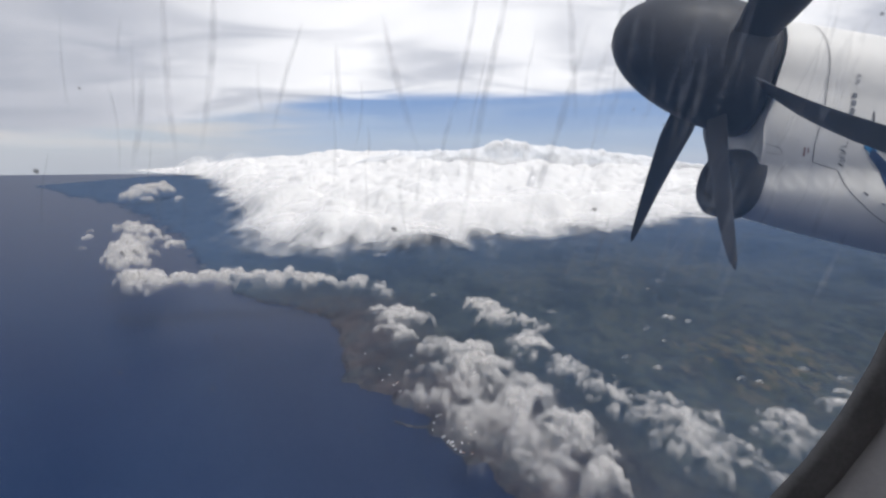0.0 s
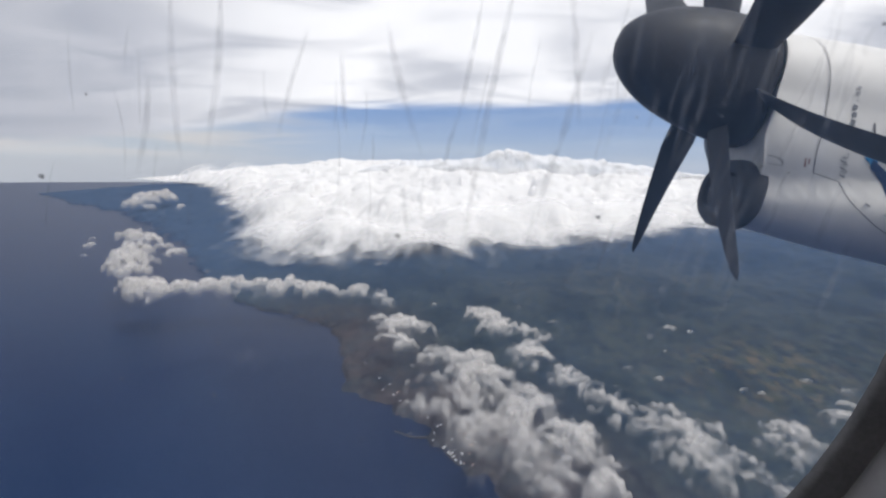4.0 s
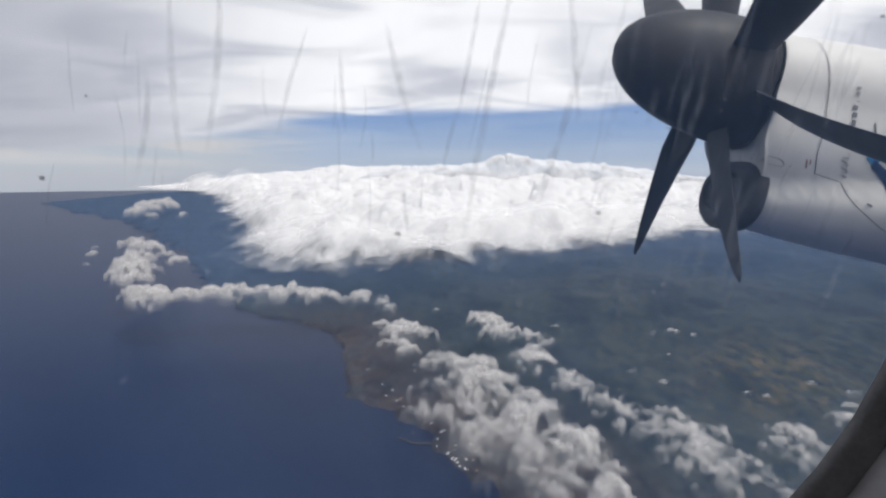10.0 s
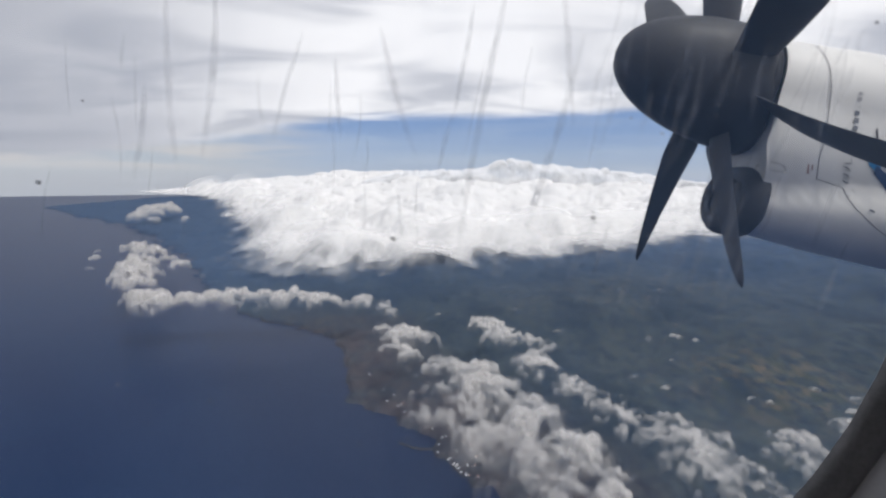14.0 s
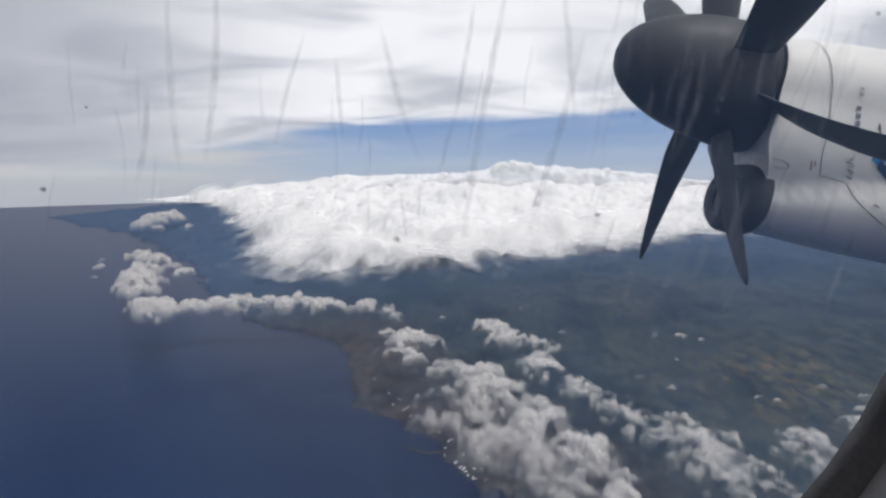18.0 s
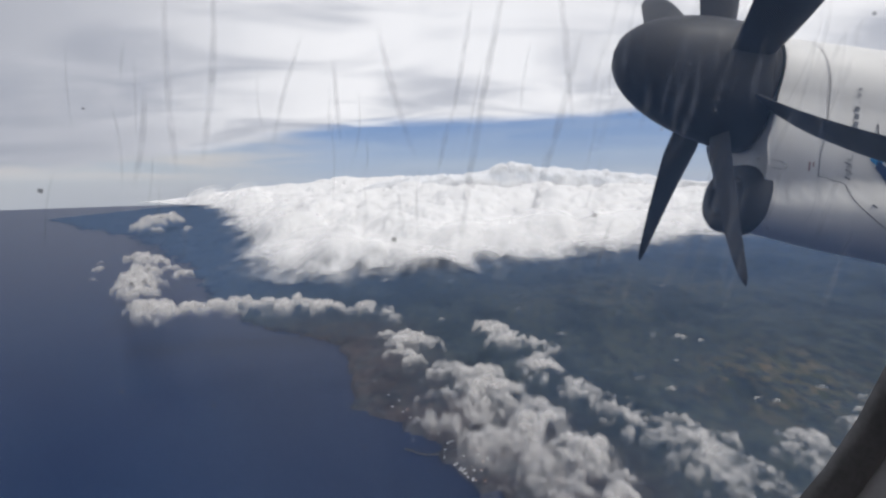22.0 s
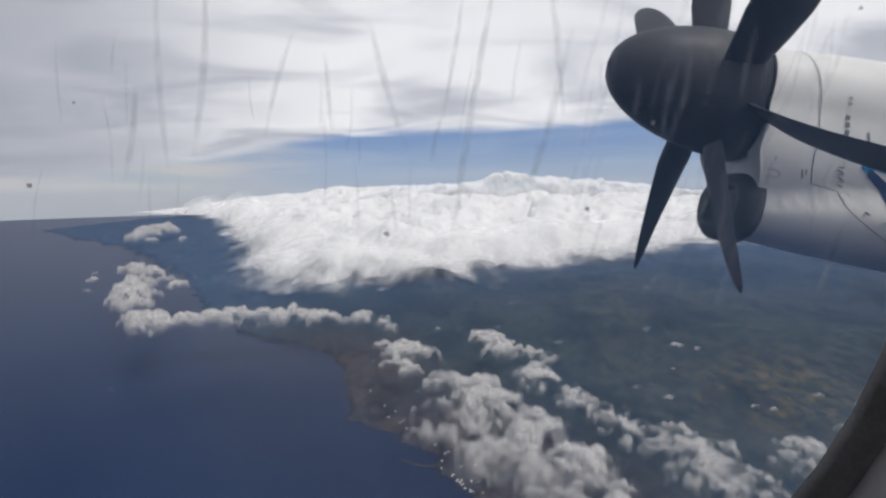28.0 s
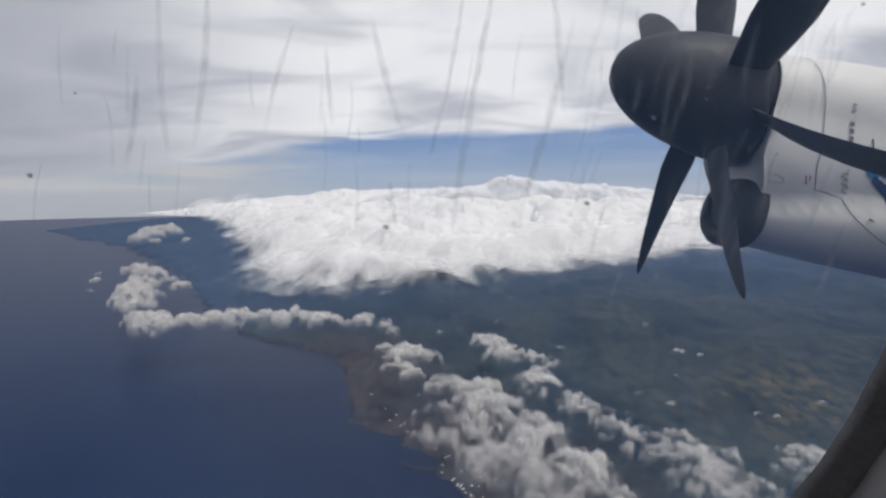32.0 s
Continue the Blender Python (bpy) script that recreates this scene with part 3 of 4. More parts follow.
puffs = 0.75 * billow(FX / 34, FY / 110, 2, 0.4, 14.0) + 0.35 * fbm(FX / 26, FY / 60, 4, 0.5, 16.0)
torn_f = fbm(FX / 50, FY / 50, 6, 0.6, 15.0)
ridge = np.minimum((FY - 1850) / 140, (2270 - FY) / 140)
ridge = np.minimum(ridge, np.minimum((FX + 415) / 160, (1290 - FX) / 160))
form_f = np.clip(ridge, 0, 1) + (torn_f - 0.5) * 0.2
high_f = 95 + np.sqrt(np.clip(form_f, 0, 1)) * np.clip(form_f * 2, 0, 1) * crest * (0.88 + 0.24 * puffs)
cloud_body("cumulus_cloud", FX, FY, [(high_f, np.clip(np.clip(ridge, -1, 1.2) * 1.1 + (torn_f - 0.5) * 1.6, 0, 1))], HAZE,
           "long hazy cumulus ridge behind the cloud bank", "cloud")

# ---- the aircraft, seen from its own cabin ----
aircraft = tagged(new("aircraft"), "white turboprop airliner with a dark six-bladed propeller", "aircraft")
aircraft.location = (0, 0, EYE)
PITCH = radians(12.5)                       # the nacelle runs down towards the tail
HUB = Vector((1.92, 3.3, 0.585))            # centre of the spinner's rear rim
AFT, OUT, UP = Vector((math.cos(PITCH), 0, -math.sin(PITCH))), Vector((0, 1, 0)), Vector((math.sin(PITCH), 0, math.cos(PITCH)))


def engine_at(a, o, u):
    return HUB + AFT * a + OUT * o + UP * u


def lathe(profile, n=64, drop=0.0):
    """Rings (a, radius) about the engine's axis."""
    verts, faces = [], []
    for a, r in profile:
        for i in range(n):
            t = 2 * math.pi * i / n
            verts.append(engine_at(a, r * math.cos(t), r * math.sin(t) - drop))
    for k in range(len(profile) - 1):
        for i in range(n):
            j = (i + 1) % n
            faces.append((k * n + i, k * n + j, (k + 1) * n + j, (k + 1) * n + i))
    return verts, faces


spin_v, spin_f, around = [], [], 72
sections = [(k / 27, -0.845 + 0.813 * k / 27, max(0.002, 0.376 * math.sqrt(1 - (1 - k / 27) ** 2.1))) for k in range(28)]
sections += [(1.0, -0.018, 0.368), (1.0, -0.008, 0.33), (1.0, 0.02, 0.28)]
for s, a, r in sections:
    for i in range(around):
        t = 2 * math.pi * i / around
        u = r * math.sin(t)
        # the rear rim is raked: its lower edge lies farther aft
        spin_v.append(engine_at(a + 0.36 * max(0.0, -u) * s * s, r * math.cos(t), u * (1.04 if u < 0 else 1.0) - 0.018 + 0.062 * (1 - s)))
for k in range(len(sections) - 1):
    for i in range(around):
        j = (i + 1) % around
        spin_f.append((k * around + i, k * around + j, (k + 1) * around + j, (k + 1) * around + i))
spinner = part("spinner", mesh_of("spinner", spin_v, spin_f, CHARCOAL), aircraft, "dark charcoal pointed spinner")
part("spinner_backplate", mesh_of("spinner_backplate", *lathe([(0.02, 0.31), (0.06, 0.31), (0.06, 0.02)]), RUBBER_AND_SHADE), spinner)


def cowl_radius(a, t):
    """Distance from the cowling's axis to its skin, at a metres aft and the angle t from outboard through up."""
    grow = smoothstep(a, 0.0, 0.9)
    c, s = math.cos(t), math.sin(t)
    r_up = 0.325 + 0.05 * grow
    # the lower lobe behind the air intake
    oc, ow, oh = -0.68 + 0.06 * grow, 0.29 + 0.13 * grow, 0.215 + 0.085 * grow
    r_low = 0.0
    for r in np.arange(1.3, 0.2, -0.01) if s < 0 else ():
        if abs(r * c / ow) ** 2 + abs((r * s - oc) / oh) ** 2 < 1:
            near, far_off = r, r + 0.01
            for _ in range(8):
                r = (near + far_off) / 2
                if abs(r * c / ow) ** 2 + abs((r * s - oc) / oh) ** 2 < 1:
                    near = r
                else:
                    far_off = r
            r_low = float(near)
            break
    mc, mw, mh = -0.28, 0.345 + 0.05 * grow, 0.50 + 0.03 * grow
    A, B, C = (c / mw) ** 2 + (s / mh) ** 2, -2 * s * mc / mh ** 2, (mc / mh) ** 2 - 1
    r_mid = (-B + math.sqrt(max(0.0, B * B - 4 * A * C))) / (2 * A)
    blend = 60.0
    top = max(r_up, r_mid, r_low)
    return top + math.log(sum(math.exp(blend * (r - top)) for r in (r_up, r_mid, r_low))) / blend


def skin(a, t, proud=0.0):
    r = cowl_radius(a, t) + proud
    a += 0.10 * smoothstep(-math.sin(t), 0.7, 0.95) * (1 - smoothstep(a, 0.0, 0.9))   # the lower lip lies farther aft
    return engine_at(a, r * math.cos(t), r * math.sin(t))


def loft(stations, n=180):
    verts, faces = [], []
    for a in stations:
        for i in range(n):
            verts.append(skin(a, 2 * math.pi * i / n))
    for k in range(len(stations) - 1):
        for i in range(n):
            j = (i + 1) % n
            faces.append((k * n + i, k * n + j, (k + 1) * n + j, (k + 1) * n + i))
    return verts, faces


cv, cf = loft([0.065 + 2.9 * (k / 60) ** 1.2 for k in range(61)])
cv.append(engine_at(0.13, 0, -0.3))
cf += [(i, (i + 1) % 180, len(cv) - 1) for i in range(180)]
cowling = part("engine_cowling", mesh_of("engine_cowling", cv, cf, WHITE), aircraft, "white glossy nacelle cowling, greyed underneath")


def seam(name, line, width=0.010, proud=0.003, mat=SEAM, parent=cowling):
    """A thin strip along (a, angle in degrees) on the cowling's skin."""
    verts, faces = [], []
    pts = [skin(a, radians(t), proud) for a, t in line]
    for k, p in enumerate(pts):
        d = (pts[min(k + 1, len(pts) - 1)] - pts[max(k - 1, 0)]).normalized()
        a, t = line[k]
        nrm = (p - engine_at(a, 0, 0)).normalized()
        side = d.cross(nrm).normalized() * width / 2
        verts += [p + side, p - side]
    for k in range(len(pts) - 1):
        faces.append((2 * k, 2 * k + 1, 2 * k + 3, 2 * k + 2))
    return part(name, mesh_of(name, verts, faces, mat), parent)


def inlet_ring(a, grow):
    pts = []
    for i in range(56):
        t = 2 * math.pi * i / 56
        c, s = math.cos(t), math.sin(t)
        k = 2 / 2.6
        pts.append(engine_at(a + 0.085, (0.275 + grow) * math.copysign(abs(c) ** k, c), -0.70 + (0.200 + grow) * math.copysign(abs(s) ** k, s)))
    return pts


def rings(sections):
    n = len(sections[0])
    verts = [p for s in sections for p in s]
    faces = [(k * n + i, k * n + (i + 1) % n, (k + 1) * n + (i + 1) % n, (k + 1) * n + i) for k in range(len(sections) - 1) for i in range(n)]
    return verts, faces


lip = [inlet_ring(a, g) for a, g in ((0.15, 0.0), (0.12, 0.035), (0.07, 0.034), (0.03, 0.0), (0.0, -0.045), (0.01, -0.075), (0.035, -0.085), (0.06, -0.09))]
part("intake_lip", mesh_of("intake_lip", *rings(lip), RUBBER_AND_SHADE), aircraft, "black rubber de-icing lip of the air intake")
# shallow plug in the lip's black, standing in for shade down the intake
throat = inlet_ring(0.045, -0.08)
part("intake_shade_plug", mesh_of("intake_shade_plug", throat + [engine_at(0.155, 0, -0.70)], [(i, (i + 1) % 56, 56) for i in range(56)], RUBBER_AND_SHADE), aircraft)


def blade_mesh():
    """One blade along +z from the hub, its chord across the disc, tapered, twisted and swept."""
    verts, faces, n = [], [], 20
    span = 24
    for k in range(span + 1):
        s = k / span
        r = 0.22 + 1.52 * s
        chord = 0.012 + 0.26 * (1 - s) ** 0.48 * (0.62 + 0.38 * min(1.0, s / 0.25))
        thick = chord * (0.26 - 0.2 * min(1.0, s * 1.5)) + 0.004
        twist = radians(73 - 28 * s)
        sweep = 0.22 * s * s
        for i in range(n):
            t = 2 * math.pi * i / n
            x, y = chord / 2 * math.cos(t), thick / 2 * math.sin(t) * (1 + 0.5 * math.cos(t))
            verts.append((x * math.cos(twist) - y * math.sin(twist) - sweep, x * math.sin(twist) + y * math.cos(twist), r))
    for k in range(span):
        for i in range(n):
            j = (i + 1) % n
            faces.append((k * n + i, k * n + j, (k + 1) * n + j, (k + 1) * n + i))
    faces.append(tuple(span * n + i for i in range(n)))
    return mesh_of("propeller_blade", verts, faces, BLADE)


TILT_DISC = radians(5.0)
AXIS = Vector((math.cos(TILT_DISC), -0.17, -math.sin(TILT_DISC))).normalized()
OUT_DISC = Vector((0.17, 1, 0)).normalized()
DISC_UP = Vector((math.sin(TILT_DISC), 0, math.cos(TILT_DISC)))
blade = blade_mesh()
for turn, along_axis, reach, pitch_more, broad_by in ((22.3, 0.042, 1.238, -11.4, 0.97), (66.2, -0.146, 0.765, -96.7, 0.62), (138.0, -0.197, 1.016, 5.7, 1.05),
                                                      (222, -0.40, 1.0, 0, 1.25), (260, -0.17, 1.0, 0, 1.0), (339.1, -0.075, 1.25, 26.2, 1.39)):
    f = radians(turn)
    span_way = (-OUT_DISC * math.cos(f) - DISC_UP * math.sin(f)).normalized()
    chord_way = AXIS.cross(span_way).normalized()
    m = Matrix((chord_way, span_way.cross(chord_way), span_way)).transposed().to_4x4()
    ob = part("propeller_blade", blade, spinner, "grey-black curved propeller blade")
    ob.matrix_local = Matrix.Translation(engine_at(along_axis, 0, 0)) @ m @ Matrix.Rotation(radians(pitch_more), 4, "Z") @ Matrix.Diagonal((broad_by, broad_by, reach, 1))

# panel joints and stencils on the near side of the cowling (180 degrees faces the cabin)


def knots(points, n):
    """n (a, angle) places along a line of such places."""
    p = np.array(points, float)
    u = np.linspace(0, len(p) - 1, n)
    return [(float(np.interp(v, range(len(p)), p[:, 0])), float(np.interp(v, range(len(p)), p[:, 1]))) for v in u]


seam("panel_seam", knots([(0.25, 118), (0.285, 140), (0.323, 172.5), (0.352, 195.5), (0.371, 215), (0.381, 228.5), (0.392, 236)], 44), 0.0050, 0.006, SEAM)
seam("panel_seam", knots([(0.392, 236), (0.48, 236), (0.572, 236.2), (0.72, 238.4), (0.869, 241.3), (1.3, 249)], 34), 0.0050, 0.006, SEAM)
seam("panel_seam", knots([(0.40, 236.3), (0.395, 242), (0.39, 252)], 12), 0.002, 0.003, PALE_LETTER)
# lettering that climbs the cowling: three letters, a full stop and plain bars
for k in range(3):
    t, c = 233.8 - 3.15 * k, 0.570 - 0.013 * k
    seam("letter", [(c + 0.02, t), (c - 0.02, t - 0.65), (c + 0.016, t - 1.3), (c - 0.02, t - 1.95), (c + 0.02, t - 2.6)], 0.0085, 0.004, LETTER)
seam("letter", [(0.556, 223.6), (0.556, 222.9)], 0.008, 0.004, LETTER)
for t0, t1, c in ((219.5, 216.5, 0.532), (215.0, 212.0, 0.530), (207.5, 203.5, 0.522), (201.8, 197.8, 0.518), (196.0, 192.0, 0.512)):
    seam("lettering_bar", knots([(c, t0), (c, t1)], 6), 0.028, 0.004, LETTER)
seam("letter", [(0.515, 188.6), (0.515, 187.8)], 0.008, 0.004, LETTER)
for t0, t1, c in ((183.5, 180.0, 0.503), (178.0, 175.5, 0.500)):
    seam("lettering_bar", knots([(c, t0), (c, t1)], 6), 0.024, 0.004, PALE_LETTER)
seam("stencil_bar", knots([(0.327, 231), (0.330, 235)], 6), 0.010, 0.004, RED)
seam("stencil_bar", knots([(0.350, 230.5), (0.352, 233)], 6), 0.008, 0.004, RED)
seam("latch", knots([(0.639, 202), (0.659, 210)], 6), 0.010, 0.006, SEAM)
seam("latch", knots([(0.470, 214.5), (0.471, 216)], 4), 0.016, 0.006, SEAM)
seam("vent", knots([(0.085, 234.6), (0.15, 234.4), (0.178, 235.0), (0.189, 236.4), (0.178, 237.4), (0.14, 237.8), (0.085, 238.0)], 28), 0.004, 0.004, SEAM)
for k in range(5):
    seam("rivet", [(0.113 + 0.041 * k, 229.6 - 0.1 * k), (0.118 + 0.041 * k, 229.6 - 0.1 * k)], 0.006, 0.003, SEAM)
for k in range(9):
    seam("rivet", [(0.42 + 0.06 * k, 235.0 + 0.4 * k), (0.426 + 0.06 * k, 235.0 + 0.4 * k)], 0.006, 0.003, SEAM)
for k in range(3):
    seam("stencil_bar", [(0.60 + 0.125 * k, 235.2 + 0.9 * k), (0.632 + 0.125 * k, 235.4 + 0.9 * k)], 0.012, 0.003, PALE_LETTER)


def patch(name, a0, a1, edge0, edge1, mat, proud):
    """A painted area of the cowling between two (angle at a0, angle at a1) edges."""
    verts, faces = [], []
    for i in range(9):
        a = a0 + (a1 - a0) * i / 8
        for j in range(9):
            lo, hi = edge0[0] + (edge0[1] - edge0[0]) * i / 8, edge1[0] + (edge1[1] - edge1[0]) * i / 8
            verts.append(skin(a, radians(lo + (hi - lo) * j / 8), proud))
    faces = [(9 * i + j, 9 * i + j + 1, 9 * i + j + 10, 9 * i + j + 9) for i in range(8) for j in range(8)]
    return part(name, mesh_of(name, verts, faces, mat), cowling)


patch("emblem", 0.665, 0.90, (219, 192), (221.5, 224), EMBLEM, 0.004)
patch("emblem_tip", 0.655, 0.73, (220, 220), (223, 226), EMBLEM, 0.005)
patch("emblem_tail", 0.70, 0.88, (222, 229), (226, 235), EMBLEM_DARK, 0.006)

# the cabin window: seal, lining, pane


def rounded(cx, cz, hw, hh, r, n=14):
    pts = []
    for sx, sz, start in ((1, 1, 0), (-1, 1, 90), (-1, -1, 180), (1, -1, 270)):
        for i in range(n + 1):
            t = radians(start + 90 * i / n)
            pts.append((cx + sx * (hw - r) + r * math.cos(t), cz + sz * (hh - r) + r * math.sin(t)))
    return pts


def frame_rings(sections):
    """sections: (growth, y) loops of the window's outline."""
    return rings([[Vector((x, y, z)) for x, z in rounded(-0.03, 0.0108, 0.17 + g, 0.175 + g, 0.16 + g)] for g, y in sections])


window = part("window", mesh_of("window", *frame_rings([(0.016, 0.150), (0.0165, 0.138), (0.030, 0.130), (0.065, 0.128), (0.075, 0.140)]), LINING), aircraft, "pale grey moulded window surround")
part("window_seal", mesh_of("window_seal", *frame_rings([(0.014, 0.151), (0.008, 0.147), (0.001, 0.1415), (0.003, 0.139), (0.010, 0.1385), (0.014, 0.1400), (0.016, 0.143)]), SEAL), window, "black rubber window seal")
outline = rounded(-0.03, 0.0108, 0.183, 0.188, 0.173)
nn = len(outline)
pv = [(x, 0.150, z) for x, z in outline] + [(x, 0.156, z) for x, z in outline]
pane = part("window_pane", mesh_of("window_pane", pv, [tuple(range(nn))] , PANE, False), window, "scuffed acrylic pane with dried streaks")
pane.visible_shadow = False

# cabin wall round the window and the rest of the tube
loop = rounded(-0.03, 0.0108, 0.23, 0.235, 0.22)
sq = []
for x, z in loop:
    k = 0.28 / max(abs(x + 0.03), abs(z - 0.0108))
    sq.append(((x + 0.03) * k - 0.03, (z - 0.0108) * k + 0.0108))
wv = [(x, 0.141, z) for x, z in loop] + [(x, 0.141, z) for x, z in sq]
part("cabin_wall", mesh_of("cabin_wall", wv, [(i, (i + 1) % nn, nn + (i + 1) % nn, nn + i) for i in range(nn)], LINING, False), aircraft)
section = [(0.141, 0.2908)] + [(-1.12 + 1.28 * math.cos(radians(t)), -0.1 + 1.28 * math.sin(radians(t))) for t in range(24, 342, 6)] + [(0.141, -0.2692)]
ns = len(section)
xs = (-3.0, -1.6, 1.0, 3.2, 5.6)
tv = [(x, y, z) for x in xs for y, z in section]
tf = [(k * ns + i, k * ns + i + 1, (k + 1) * ns + i + 1, (k + 1) * ns + i) for k in range(len(xs) - 1) for i in range(ns - 1)]
side = len(tv)
tv += [(-3.0, 0.141, 0.2908), (-0.31, 0.141, 0.2908), (-0.31, 0.141, -0.2692), (-3.0, 0.141, -0.2692), (0.25, 0.141, 0.2908), (5.6, 0.141, 0.2908), (5.6, 0.141, -0.2692), (0.25, 0.141, -0.2692)]
tf += [(side, side + 1, side + 2, side + 3), (side + 4, side + 5, side + 6, side + 7)]
shell = part("cabin_shell", mesh_of("cabin_shell", tv, tf, LINING, True), aircraft, "pale rounded cabin shell")
mod = shell.modifiers.new("thickness", "SOLIDIFY")
mod.thickness, mod.offset = 0.012, 0.0
# the wing root that carries the nacelle
wv, wf = [], []
for y, lead, chord in ((-1.1, 3.25, 2.3), (3.4, 3.45, 1.9)):
    for k in range(24):
        t = 2 * math.pi * k / 24
        u = 0.5 - 0.5 * math.cos(t)
        wv.append((lead + chord * u, y, 1.02 - 0.16 * u * chord + 0.20 * math.sin(t) * math.sqrt(max(u, 0.0)) * (1.15 - u)))
wf = [(k, (k + 1) % 24, 24 + (k + 1) % 24, 24 + k) for k in range(24)] + [tuple(range(24)), tuple(range(24, 48))]
part("wing", mesh_of("wing", wv, wf, WHITE), aircraft, "plain white wing root carrying the nacelle")

# streaks, scuffs and dried drops on the pane (x, z of both ends in metres on the pane)
SCUFFS = [(-0.0858, 0.0275, -0.092, -0.002), (-0.0771, 0.058, -0.0783, 0.0013), (-0.0632, 0.058, -0.0708, 0.0047), (0.0200, 0.058, 0.0049, -0.0262),
          (-0.0169, 0.0432, -0.0066, 0.0047), (0.0345, 0.058, 0.0392, 0.0146), (0.0417, 0.0417, 0.0244, -0.0209), (0.0060, 0.0243, -0.0007, 0.0013),
          (-0.0390, 0.0417, -0.0494, 0.0097), (-0.0302, 0.0354, -0.0292, 0.0113), (0.0100, 0.050, 0.0035, 0.015), (-0.0125, -0.004, -0.0105, -0.020), (0.052, -0.012, 0.047, -0.030)]


def scuff_mesh(x0, z0, x1, z1, width, mat, seed):
    r = random.Random(seed)
    n, verts, faces, fade = 14, [], [], []
    bow = r.uniform(-0.0015, 0.0015)
    for k in range(n + 1):
        t = k / n
        x = x0 + (x1 - x0) * t + bow * math.sin(math.pi * t) + r.uniform(-1, 1) * width * 0.08
        z = z0 + (z1 - z0) * t
        wd = width * (0.6 + 0.4 * math.sin(math.pi * t)) * r.uniform(0.85, 1.15)
        for u, a in ((-1.0, 0.0), (-0.35, 0.75), (0.35, 0.75), (1.0, 0.0)):
            verts.append((x + u * wd, 0.1492, z))
            fade.append(a * min(1.0, 4 * t + 0.15, 4 * (1 - t)) * r.uniform(0.7, 1.0))
    for k in range(n):
        for c in range(3):
            a = 4 * k + c
            faces.append((a, a + 1, a + 5, a + 4))
    me = mesh_of("scuff", verts, faces, mat)
    me.attributes.new("thickness", "FLOAT", "POINT").data.foreach_set("value", fade)
    return me


def spot_mesh(x, z, r, mat, seed):
    q = random.Random(seed)
    n = 12
    verts, fade = [(x, 0.1490, z)], [1.0]
    for ring, a in ((0.55, 0.9), (1.0, 0.0)):
        for i in range(n):
            t = 2 * math.pi * i / n
            k = r * ring * q.uniform(0.75, 1.2)
            verts.append((x + k * math.cos(t), 0.1490, z + k * 0.85 * math.sin(t)))
            fade.append(a)
    faces = [(0, 1 + i, 1 + (i + 1) % n) for i in range(n)] + [(1 + i, 1 + n + i, 1 + n + (i + 1) % n, 1 + (i + 1) % n) for i in range(n)]
    me = mesh_of("dried_drop", verts, faces, mat)
    me.attributes.new("thickness", "FLOAT", "POINT").data.foreach_set("value", fade)
    return me


for k, (x0, z0, x1, z1) in enumerate(SCUFFS):
    o = part("scuff", scuff_mesh(x0, z0, x1, z1, 0.0014 if k < 7 else 0.0010, STREAK, k), pane)
    o.visible_shadow = False
rs = random.Random(21)
for k in range(22):
    x, z, ln = rs.uniform(-0.12, 0.075), rs.uniform(0.0, 0.052), rs.uniform(0.01, 0.032)
    o = part("scuff", scuff_mesh(x, z, x - ln * rs.uniform(-0.08, 0.22), z - ln, 0.0006, FAINT, 40 + k), pane)
    o.visible_shadow = False
for k in range(64):
    x, z, ln = rs.uniform(0.045, 0.128), rs.uniform(-0.025, 0.062), rs.uniform(0.008, 0.034)
    o = part("scuff", scuff_mesh(x, z, x - ln * rs.uniform(0.1, 0.4), z - ln, rs.uniform(0.0006, 0.0014), PALE, 80 + k), pane)
    o.visible_shadow = False
for k, (x, z, r) in enumerate([(-0.1195, -0.0017, 0.0011), (-0.014, -0.0181, 0.0012), (0.0465, -0.0116, 0.0010), (0.125, 0.0449, 0.0009), (-0.104, 0.022, 0.0006), (0.0005, 0.052, 0.0006)]):
    o = part("fleck", spot_mesh(x, z, r, FLECK, k), pane)
    o.visible_shadow = False
for k in range(34):
    x, z = rs.uniform(-0.12, 0.12), rs.uniform(-0.085, -0.02) if k < 24 else rs.uniform(-0.02, 0.045)
    if k >= 24:
        x = rs.uniform(0.05, 0.12)
    o = part("dried_drop", spot_mesh(x, z, rs.uniform(0.0005, 0.0011), SPOT, 100 + k), pane)
    o.visible_shadow = False
o = part("dried_drop", spot_mesh(0.0655, -0.049, 0.0014, SPOT, 300), pane)
o.visible_shadow = False

# ---- the village along the shore ----


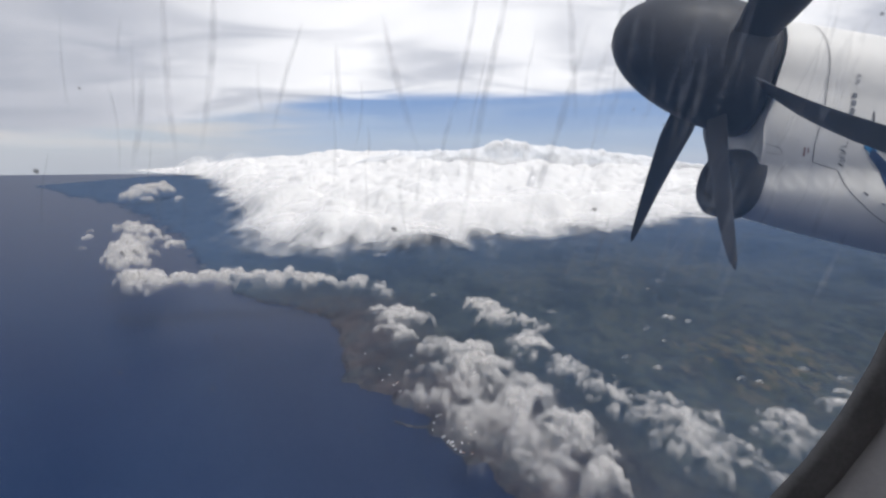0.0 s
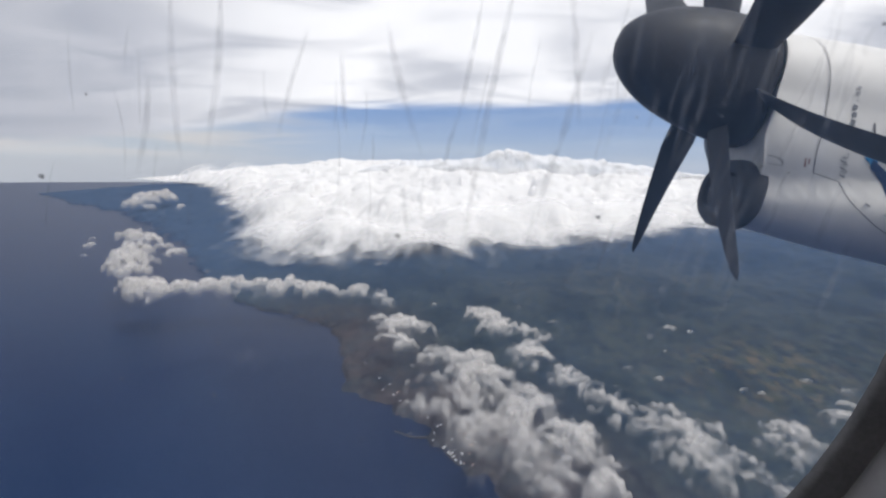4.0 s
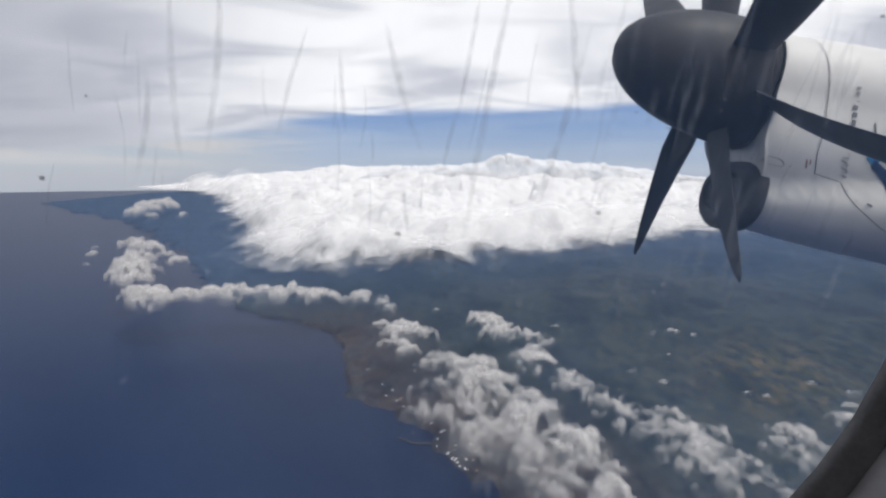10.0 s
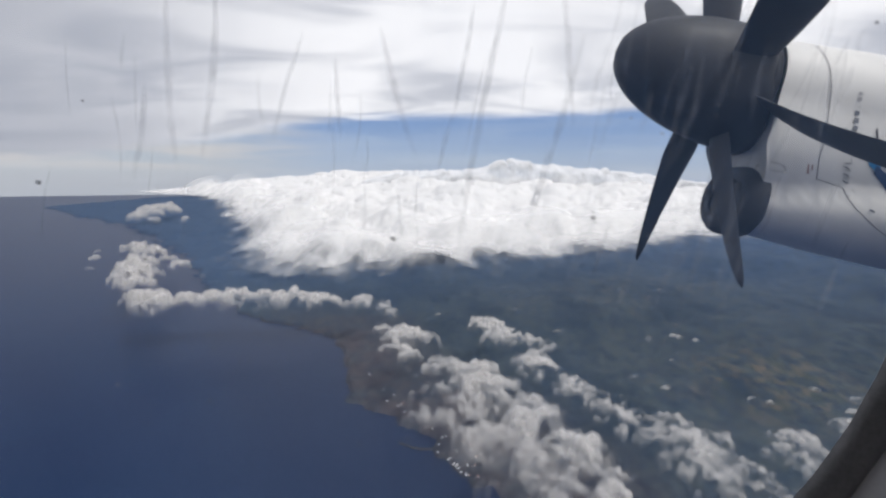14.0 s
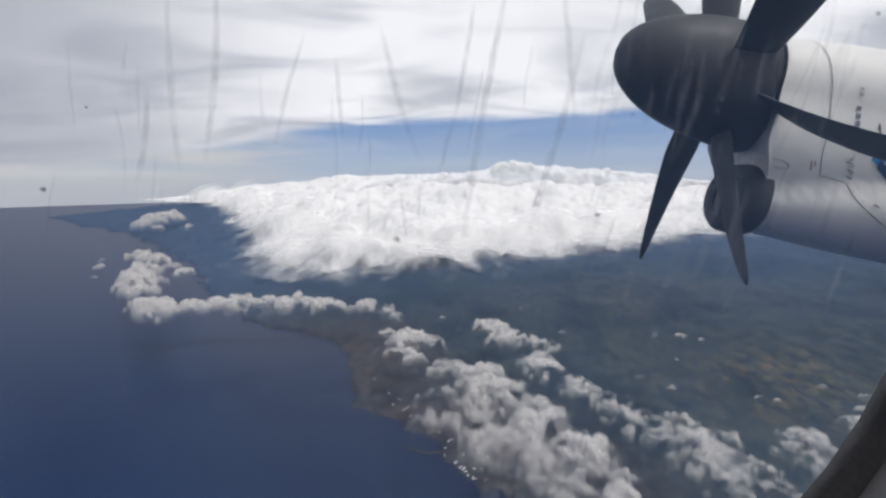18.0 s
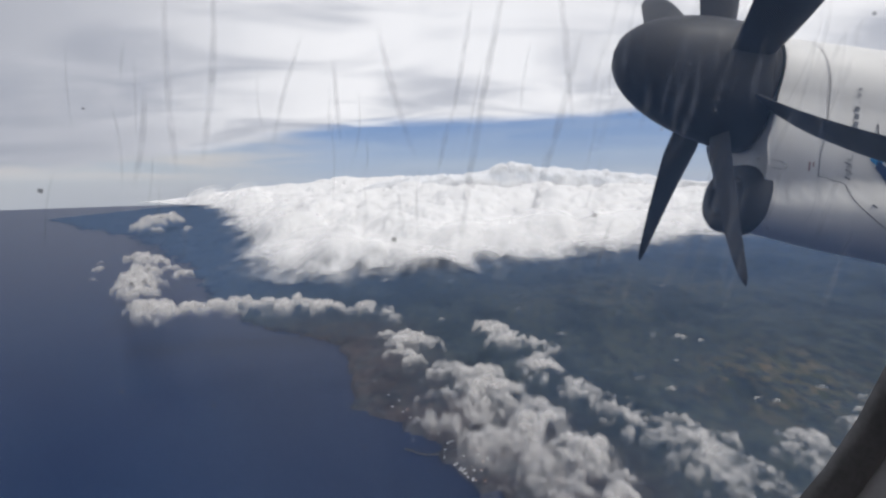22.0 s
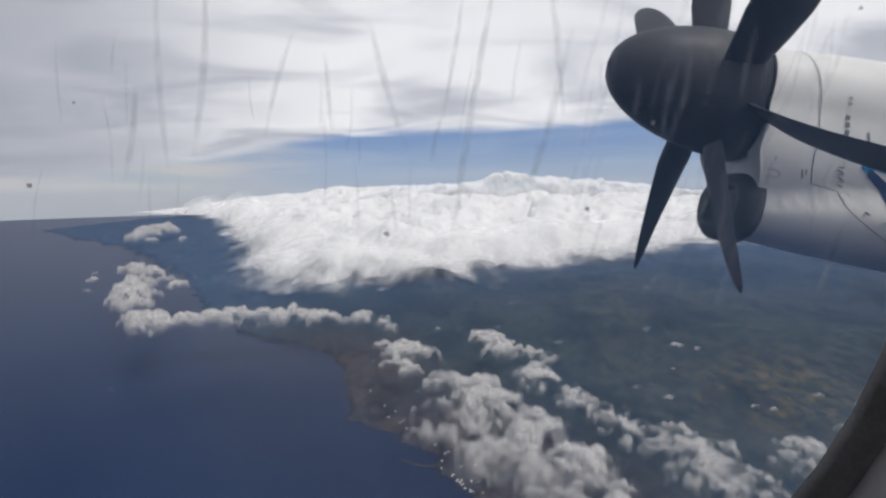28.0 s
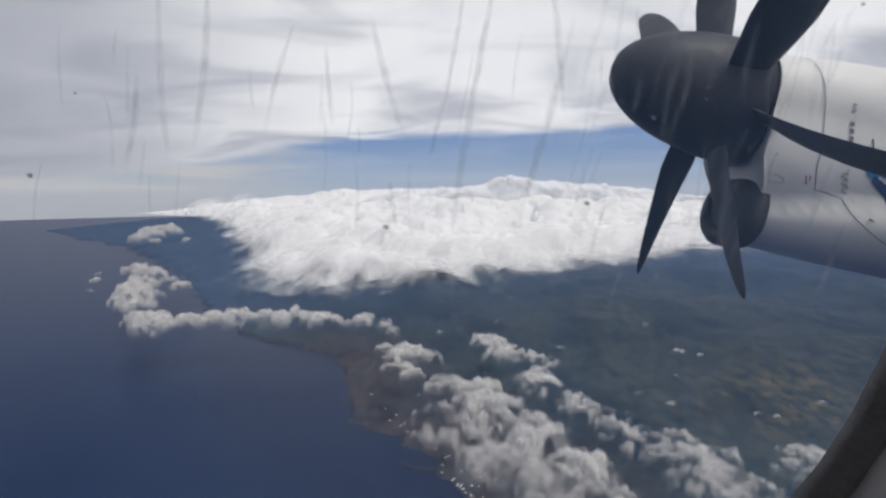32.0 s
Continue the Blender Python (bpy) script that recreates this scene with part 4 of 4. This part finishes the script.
def house(x, y, turn, length, width, tall, roof_mat, label):
    z = float(land_height(np.array([x]), np.array([y]))[0][0]) - 0.1
    ob = tagged(new("house"), label, "house", "houses along the shore")
    ob.matrix_basis = pose(x, y, z, 0, 0, turn)
    a, b, h = length / 2, width / 2, tall
    wall = mesh_of("wall", [(-a, -b, 0), (a, -b, 0), (a, b, 0), (-a, b, 0), (-a, -b, h), (a, -b, h), (a, b, h), (-a, b, h), (-a, 0, h * 1.35), (a, 0, h * 1.35)],
                   [(0, 1, 5, 4), (1, 2, 6, 9, 5), (2, 3, 7, 6), (3, 0, 4, 8, 7)], PLASTER, False)
    part("wall", wall, ob)
    e, t = 0.06, 0.05
    rv = []
    for lift in (0.0, t):
        rv += [(-a - e, -b - e, h - 0.05 + lift), (a + e, -b - e, h - 0.05 + lift), (a + e, 0, h * 1.35 + 0.01 + lift), (-a - e, 0, h * 1.35 + 0.01 + lift), (a + e, b + e, h - 0.05 + lift), (-a - e, b + e, h - 0.05 + lift)]
    part("roof", mesh_of("roof", rv, [(6, 7, 8, 9), (9, 8, 10, 11), (1, 0, 3, 2), (2, 3, 5, 4), (0, 1, 7, 6), (4, 5, 11, 10), (1, 2, 8, 7), (2, 4, 10, 8), (3, 0, 6, 9), (5, 3, 9, 11)], roof_mat, False), ob)
    return ob


rv_ = random.Random(77)
VILLAGE = [(1, 267), (3, 268), (13, 260), (0, 244), (2, 245), (4, 240), (5, 238), (1, 236), (2, 234), (7, 230), (19, 246), (14, 239), (-54, 355), (-40, 327), (-26, 307), (-23, 298), (-18, 343), (-28, 305), (-8, 290), (-5, 277), (9, 252), (10, 231), (4, 227), (-3, 252), (-1, 260), (17, 252), (19, 231), (3, 231), (-32, 319), (-36, 313)]
for k, (x, y) in enumerate(VILLAGE):
    for _ in range(12):
        if float(ragged(np.array([float(x)]), np.array([float(y)]))[0]) > 1.2:
            break
        x, y = x + 1.5, y + 0.8
    if k in (0, 3, 5, 7, 8):
        house(x, y, rv_.uniform(10, 60), rv_.uniform(1.9, 2.7), rv_.uniform(0.7, 0.9), 0.5, SHEET, "long white harbour shed with a pale metal roof")
    elif k % 4 != 2:
        house(x, y, rv_.uniform(0, 180), rv_.uniform(0.9, 1.4), rv_.uniform(0.5, 0.7), 0.45, SHEET, "small white house with a pale roof")
    else:
        house(x, y, rv_.uniform(0, 180), rv_.uniform(0.8, 1.2), rv_.uniform(0.55, 0.8), 0.5, TILES, "small white house with a terracotta roof")

for k in range(16):
    x, y = rv_.uniform(-30, 24), rv_.uniform(226, 320)
    if 2.0 < float(ragged(np.array([x]), np.array([y]))[0]) < 22:
        house(x, y, rv_.uniform(0, 180), rv_.uniform(0.7, 1.1), rv_.uniform(0.5, 0.65), 0.42, (SHEET, TILES)[k % 3 == 0], ("small white house with a pale roof", "small white house with a terracotta roof")[k % 3 == 0])

# breakwater of the small harbour
bw = [(-24.0, 264.5), (-20.0, 262.5), (-16.0, 259.5), (-11.0, 258.0), (-4.0, 258.5)]
bv, bf = [], []
for k, (x, y) in enumerate(bw):
    for dy_, z in ((-1.1, -0.4), (-0.5, 0.7), (0.5, 0.7), (1.1, -0.4)):
        bv.append((x, y + dy_, z + rv_.uniform(-0.06, 0.06)))
for k in range(len(bw) - 1):
    for c in range(3):
        a = 4 * k + c
        bf.append((a, a + 4, a + 5, a + 1))
bf.append((0, 1, 2, 3))
tagged(new("breakwater", mesh_of("breakwater", bv, bf, ROCK, False)), "dark lava-rock breakwater of a small harbour", "breakwater", kind="structure")
